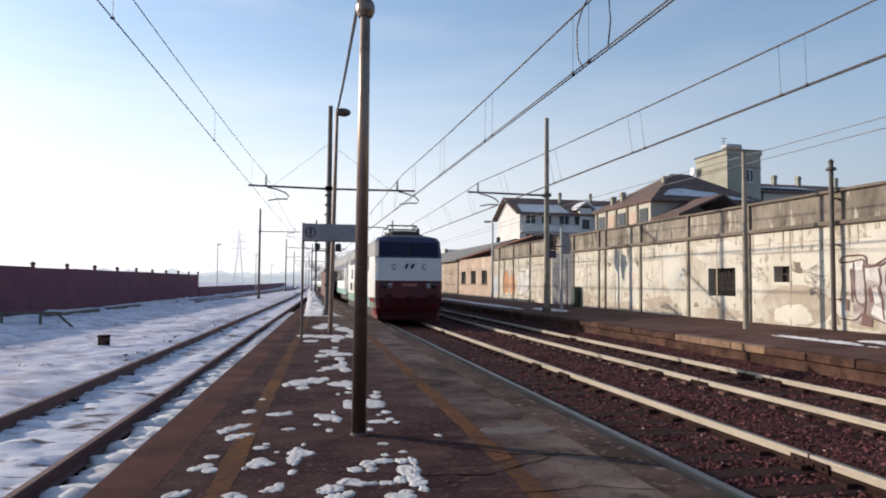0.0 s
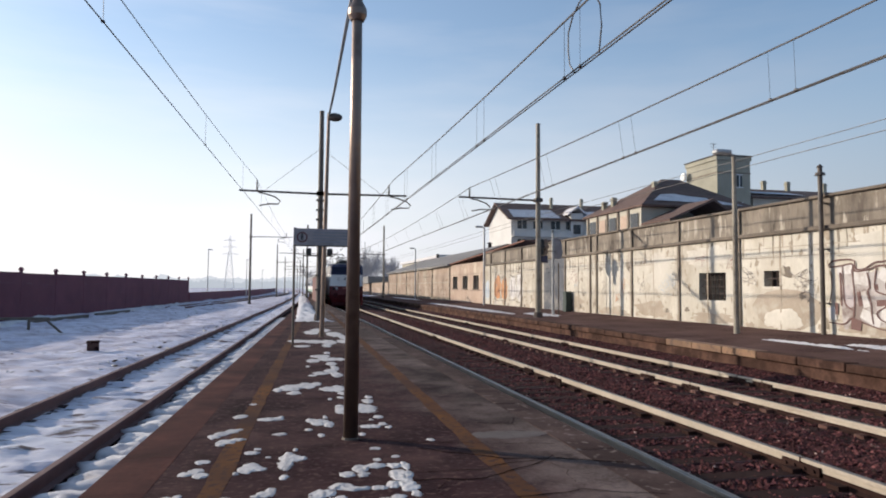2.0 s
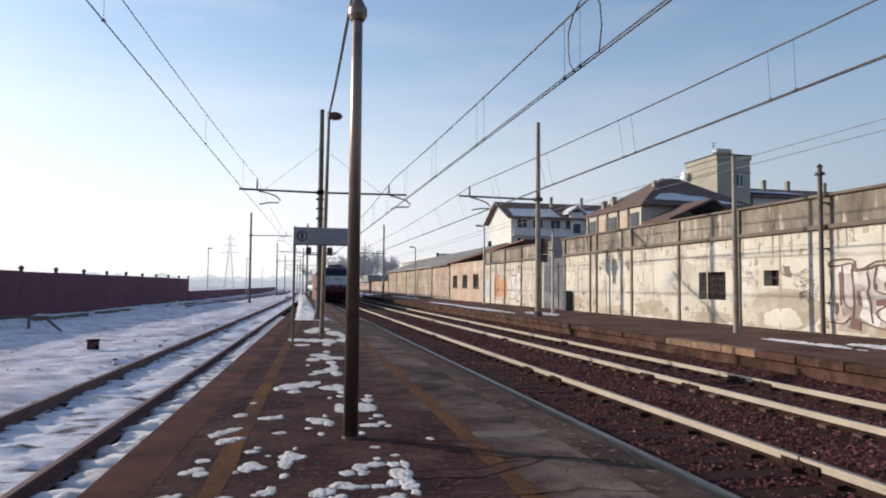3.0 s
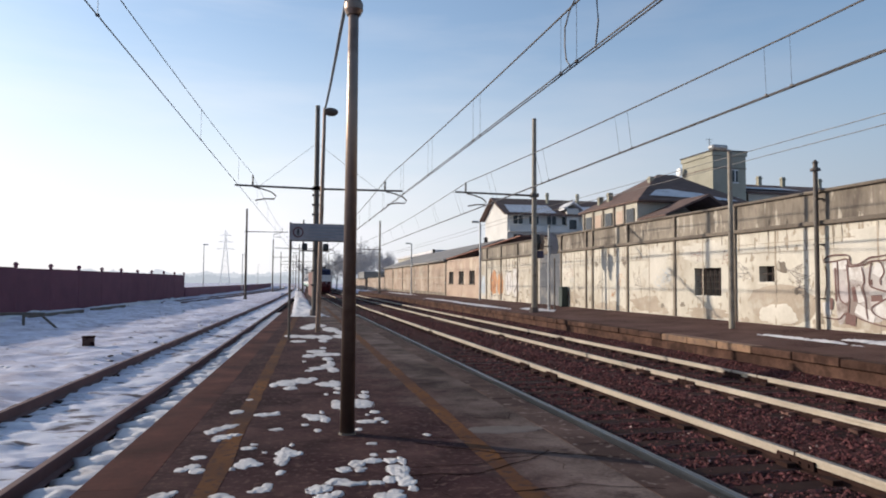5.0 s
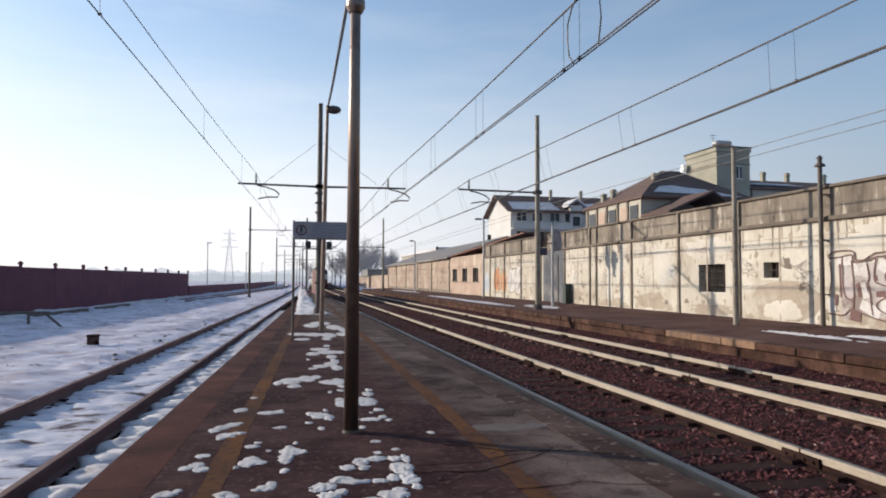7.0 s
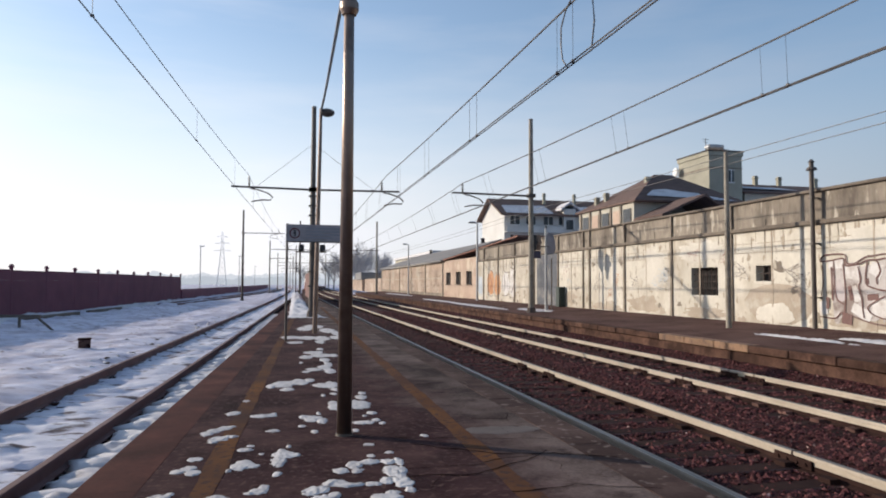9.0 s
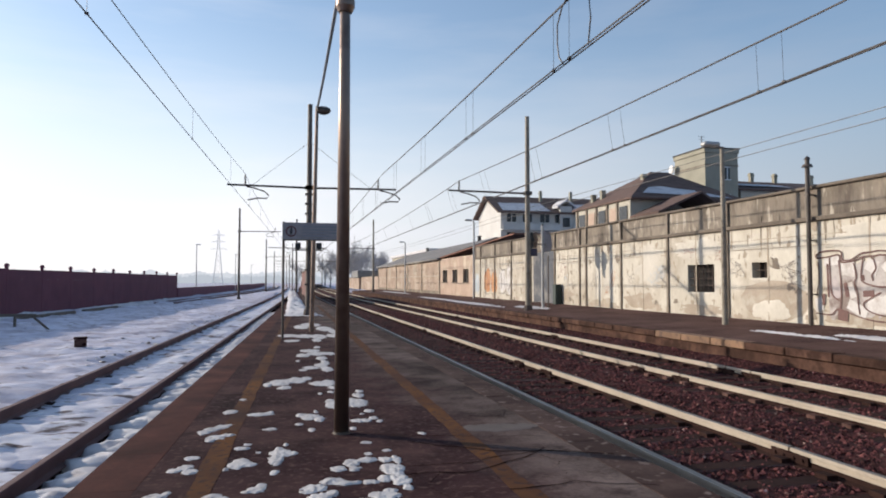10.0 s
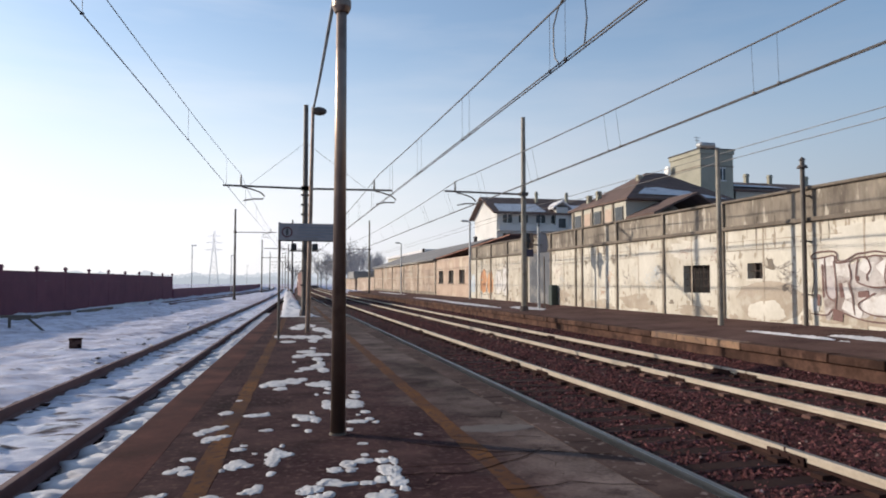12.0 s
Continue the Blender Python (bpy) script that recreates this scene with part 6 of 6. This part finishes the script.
# nearer belt of woods beyond the yard, its mist painted as a darker glow
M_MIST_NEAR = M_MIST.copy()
M_MIST_NEAR.name = "glowing_near_mist"
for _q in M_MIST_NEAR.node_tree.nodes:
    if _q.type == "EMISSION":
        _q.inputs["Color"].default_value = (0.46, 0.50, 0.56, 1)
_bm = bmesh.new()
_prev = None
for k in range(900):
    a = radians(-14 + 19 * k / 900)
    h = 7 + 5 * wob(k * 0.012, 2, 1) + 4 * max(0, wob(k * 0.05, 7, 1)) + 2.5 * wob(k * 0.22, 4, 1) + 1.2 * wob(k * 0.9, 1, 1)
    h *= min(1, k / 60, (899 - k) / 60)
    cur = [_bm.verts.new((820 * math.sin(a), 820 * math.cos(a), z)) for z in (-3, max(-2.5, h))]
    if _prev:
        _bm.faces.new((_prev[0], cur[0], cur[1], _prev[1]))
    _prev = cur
tagged(part("backdrop", _bm, M_MIST_NEAR), "belt of far woods beyond the yard, mist painted as a grey glow", "backdrop", kind="structure")


# ---- train ----
LOCO = 16.8
train = empty("passenger_train", TRACK_1, 27.2, RAIL_Z, "electric locomotive with passenger coaches in white, blue and red", "train")


# front: five levels set back by their own rake
LEVELS = ((0.22, 0.50, 1.12), (0.62, 0.16, 1.27), (1.05, 0.02, 1.33), (1.74, 0.0, 1.34), (1.84, 0.02, 1.34), (2.66, 0.10, 1.34), (2.72, 0.13, 1.34), (3.36, 0.36, 1.31), (3.52, 0.52, 1.2))


def level_material(z, y, side):
    if not side:
        return 2 if z < 1.78 else (0 if z < 2.69 else 1)
    if z < 0.62:
        return 3
    if z < 1.05:
        return 4
    return 0 if z < 3.0 else 5


def loco_body():
    bm = bmesh.new()
    grid = []
    for z, rake, hw in LEVELS:
        full = 1.45 if z < 3.0 else (1.38 if z < 3.45 else 1.12)
        if z < 0.6:
            full = 1.40
        row = [(-full, y, z) for y in (LOCO - 1.9, 1.9)]
        row += [(-(hw + (full - hw) * 0.75), rake + 0.75, z), (-(hw + 0.03), rake + 0.16, z), (-(hw - 0.09), rake + 0.02, z)]
        row += [(-hw * 0.45, rake - 0.02, z), (hw * 0.45, rake - 0.02, z)]
        row += [(hw - 0.09, rake + 0.02, z), (hw + 0.03, rake + 0.16, z), (hw + (full - hw) * 0.75, rake + 0.75, z)]
        row += [(full, y, z) for y in (1.9, LOCO - 1.9)]
        # far end, simple
        row += [(hw + 0.03, LOCO - 0.16 - rake, z), (-(hw + 0.03), LOCO - 0.16 - rake, z)]
        grid.append([bm.verts.new(p) for p in row])
    n = len(grid[0])
    for (a, b), lv, lv2 in zip(zip(grid, grid[1:]), LEVELS, LEVELS[1:]):
        zc = (lv[0] + lv2[0]) / 2
        for i in range(n):
            j = (i + 1) % n
            f = bm.faces.new((a[i], a[j], b[j], b[i]))
            front = 2 <= i <= 8
            if front:
                f.material_index = (3 if zc < 0.4 else 2) if zc < 1.78 else (0 if zc < 2.69 else 1)
                if i in (2, 8) and zc >= 0.6:
                    f.material_index = level_material(zc, 0, True)
            else:
                f.material_index = level_material(zc, 0, True)
            f.smooth = False
    bm.faces.new(list(reversed(grid[0]))).material_index = 3
    cap = []
    for x, y, z in [tuple(v.co) for v in grid[-1]]:
        cap.append(bm.verts.new((x * 0.55, 0.6 + (y - 0.6) * 0.96 if y < 8 else y - 0.5, 3.62)))
    for i in range(n):
        f = bm.faces.new((grid[-1][i], grid[-1][(i + 1) % n], cap[(i + 1) % n], cap[i]))
        f.material_index = 5
    bm.faces.new(cap).material_index = 5
    bmesh.ops.recalc_face_normals(bm, faces=bm.faces[:])
    return bm


loco = part("locomotive_body", loco_body(), (M_LOCO_WHITE, M_BLUE, M_RED, M_DARK, M_GREEN_DULL, M_ROOFGREY), train, "white locomotive body with blue windscreen band and dark red front")
# near-black maroon: the shade low on the front is put into the colour
M_APRON = material("shaded_maroon_paint", (0.026, 0.0035, 0.006), (0.052, 0.008, 0.012), 0.75, spec=0.2, coarse=1.2, fine=14, bump=0.1)
M_SIGNAL_RED = material("bright_red_paint", (0.22, 0.014, 0.016), (0.34, 0.03, 0.03), 0.45, coarse=1.2, fine=14, bump=0.1)
bm = bmesh.new()
vs = [bm.verts.new(p) for p in ((-1.2, 0.112, 2.76), (1.2, 0.112, 2.76), (1.18, 0.30, 3.30), (-1.18, 0.30, 3.30))]
bm.faces.new(vs)
bmesh.ops.solidify(bm, geom=bm.faces[:], thickness=-0.03)
part("windscreen", bm, material("blue_tinted_glass", (0.018, 0.018, 0.045), (0.028, 0.027, 0.065), 0.2, coarse=1, fine=6, bump=0.02), loco, "wide dark windscreen")
part("windscreen_post", (lambda b: (tube(b, (0, 0.10, 2.76), (0, 0.29, 3.3), 0.02), b)[-1])(bmesh.new()), M_DARK, loco)
for x in (-1.02, -0.78, 0.78, 1.02):
    bm = bmesh.new()
    tube(bm, (x, 0.03, 1.48), (x, -0.06, 1.6), 0.095, 0.085, 16)
    part("headlight", bm, M_GLASS if abs(x) > 0.9 else M_GREY, loco, "round headlamp")
for x in (-0.62, 0.62):
    bm = bmesh.new()
    for k in range(10):
        a0, a1 = radians(50 + 26 * k), radians(50 + 26 * (k + 1))
        tube(bm, (x + 0.10 * math.cos(a0), 0.04, 2.30 + 0.10 * math.sin(a0)), (x + 0.10 * math.cos(a1), 0.04, 2.30 + 0.10 * math.sin(a1)), 0.022, sides=5)
    part("handrail_ring", bm, M_GREY, loco)
bm = bmesh.new()
for k, (x0, w) in enumerate(((-0.20, 0.16), (0.02, 0.2))):
    vs = [bm.verts.new(p) for p in ((x0, 0.035, 2.22), (x0 + w * 0.5, 0.035, 2.22), (x0 + w + 0.02, 0.02, 2.42), (x0 + w * 0.4, 0.02, 2.42))]
    bm.faces.new(vs)
bmesh.ops.solidify(bm, geom=bm.faces[:], thickness=0.02)
part("emblem", bm, M_BLUE, loco, "plain dark slanted emblem bars")
part("number_bar", bm_box(-0.30, 0.30, -0.035, -0.005, 1.52, 1.62), M_G_RED, loco)
for x in (-0.88, 0.88):
    bm = bmesh.new()
    tube(bm, (x, 0.2, 1.02), (x, -0.30, 1.02), 0.11, 0.11, 12)
    tube(bm, (x, -0.30, 1.02), (x, -0.36, 1.02), 0.19, 0.19, 18)
    part("buffer", bm, M_APRON, loco)
bm = bmesh.new()
box(bm, -0.12, 0.12, -0.12, 0.1, 0.9, 1.12, bevel=0.02)
tube_path(bm, [(0, -0.1, 1.0), (0, -0.3, 0.98), (0, -0.36, 0.9), (0, -0.26, 0.82)], 0.04, 6)
part("coupling", bm, M_APRON, loco)
part("snow_plough", bm_box(-1.15, 1.15, 0.30, 0.42, 0.14, 0.66, bevel=0.04), M_APRON, loco)
for sx in (-1, 1):
    x0, x1 = sx * 1.452, sx * 1.475
    def side(name, y0, y1, z0, z1, mat, lbl=""):
        return part(name, bm_box(min(x0, x1), max(x0, x1), y0, y1, z0, z1), mat, loco, lbl)
    side("cab_window", 2.0, 2.55, 2.15, 2.75, M_GLASS)
    side("cab_door", 2.8, 3.5, 1.1, 2.95, M_GREY, "grey cab door")
    for k in range(6):
        y = 4.2 + 1.55 * k
        side("grille", y, y + 1.15, 2.62, 2.95, M_BLUE, "dark blue ventilation grille")
    for y in (5.0, 8.4, 11.2):
        side("side_window", y, y + 0.8, 1.85, 2.35, M_GLASS)
        side("vent", y + 0.2, y + 1.6, 1.2, 1.62, M_GRILLE)
    bm = bmesh.new()
    vs = [bm.verts.new((sx * x, y, z)) for x, y, z in ((1.22, 0.36, 0.14), (1.40, 0.80, 0.14), (1.485, 1.25, 1.04), (1.40, 0.30, 1.04))]
    bm.faces.new(vs)
    bmesh.ops.solidify(bm, geom=bm.faces[:], thickness=0.03)
    part("corner_panel", bm, M_SIGNAL_RED, loco, "bright red corner panel")


def bogie(parent, y):
    b = part("bogie", bm_box(-1.22, 1.22, y - 1.9, y + 1.9, 0.42, 0.72, bevel=0.04), M_DARK, parent)
    for dy in (-1.3, 1.3):
        for sx in (-1, 1):
            bm = bmesh.new()
            tube(bm, (sx * 0.70, y + dy, 0.55), (sx * 0.83, y + dy, 0.55), 0.55, sides=24)
            part("wheel", bm, M_STEEL, b)


bogie(train, 3.6)
bogie(train, LOCO - 3.6)
part("equipment_box", bm_box(-1.2, 1.2, 6.4, 10.4, 0.3, 0.9, bevel=0.05), M_DARK, train)
# roof gear and pantographs
part("roof_gear", bm_box(-0.62, 0.62, 1.15, 3.1, 3.58, 3.84, bevel=0.08), M_DARK, train, "dark roof gear")
part("roof_hood", bm_box(-0.7, 0.7, 3.2, LOCO - 3.2, 3.60, 3.80, bevel=0.05), M_ROOFGREY, train)
for k, y in enumerate((2.4, LOCO - 2.4)):
    p = part("pantograph", bm_box(-0.75, 0.75, y - 0.9, y + 0.9, 3.64, 3.72), M_DARK, train)
    for sx in (-0.6, 0.6):
        for dy in (-0.7, 0.7):
            bm = bmesh.new()
            for q in range(3):
                tube(bm, (sx, y + dy, 3.70 + 0.07 * q), (sx, y + dy, 3.75 + 0.07 * q), 0.08, 0.05)
            part("insulator", bm, M_GRILLE, p)
    bm = bmesh.new()
    hgt = 0.22 if k == 0 else 1.08
    for sx in (-1, 1):
        tube_path(bm, [(sx * 0.68, y - 0.75, 3.92), (sx * 0.58, y + 0.35, 3.92 + 0.5 * hgt), (sx * 0.62, y - 0.2, 3.92 + hgt)], 0.03, 6)
    tube_path(bm, [(-0.74, y - 0.2, 3.90 + hgt - 0.16), (-0.62, y - 0.2, 3.92 + hgt), (0.62, y - 0.2, 3.92 + hgt), (0.74, y - 0.2, 3.90 + hgt - 0.16)], 0.035, 6)
    tube_path(bm, [(-0.7, y - 0.75, 3.92), (0.7, y - 0.75, 3.92)], 0.035, 6)
    part("collector_frame", bm, M_STEEL, p)
bm = bmesh.new()
tube(bm, (0.3, 1.2, 3.6), (0.3, 1.2, 4.15), 0.02)
part("aerial", bm, M_STEEL, train)


def coach(y0):
    L, hw = 26.0, 1.41
    outline = [(-hw, 0.85), (-hw, 2.9), (-1.30, 3.35), (-0.95, 3.75), (-0.4, 3.95), (0.4, 3.95), (0.95, 3.75), (1.30, 3.35), (hw, 2.9), (hw, 0.85)]
    bm = bmesh.new()
    prism(bm, outline, y0, y0 + L)
    for f in bm.faces:
        c = f.calc_center_median()
        f.material_index = 1 if c.z > 3.0 and abs(f.normal.y) < 0.5 else 0
    c = part("coach_body", bm, (M_WHITE, M_ROOFGREY), train, "white passenger coach body with grey roof")
    for sx in (-1, 1):
        a, b = sorted((sx * (hw + 0.002), sx * (hw + 0.015)))
        part("stripe", bm_box(a, b, y0 + 0.1, y0 + L - 0.1, 0.88, 1.2), M_GREEN, c, "green stripe")
        part("window_band", bm_box(a, b, y0 + 0.1, y0 + L - 0.1, 2.62, 2.92), M_BLUE, c, "blue band")
        for k in range(11):
            y = y0 + 2.6 + 1.95 * k
            p, q = sorted((sx * (hw + 0.004), sx * (hw + 0.022)))
            part("window", bm_box(p, q, y, y + 1.2, 1.75, 2.60), M_GLASS, c)
        for y in (y0 + 0.7, y0 + L - 1.6):
            p, q = sorted((sx * (hw + 0.004), sx * (hw + 0.026)))
            part("door", bm_box(p, q, y, y + 0.9, 1.0, 2.95), M_GREY, c)
    part("underframe", bm_box(-1.1, 1.1, y0 + 6.5, y0 + L - 6.5, 0.35, 0.84, bevel=0.05), M_DARK, c)
    part("gangway", bm_box(-0.6, 0.6, y0 - 0.45, y0 - 0.01, 1.0, 3.1), M_DARK, c)
    for y in (y0 + 3.6, y0 + L - 3.6):
        bogie(train, y)


for k in range(5):
    coach(LOCO + 0.5 + 26.6 * k)


def motions():
    """The train draws away along its track at an even pace."""
    walk(train, [(t, pose(TRACK_1 + bend(27.2 + 14.4 * t), 27.2 + 14.4 * t, RAIL_Z, 0, 0, -math.degrees(math.atan(2.0e-4 * max(0, 14.4 * t - 4))))) for t in (0, 1.5, 3, 4.5, 6, 7.5, 9, 10.5, 12)])


motions()
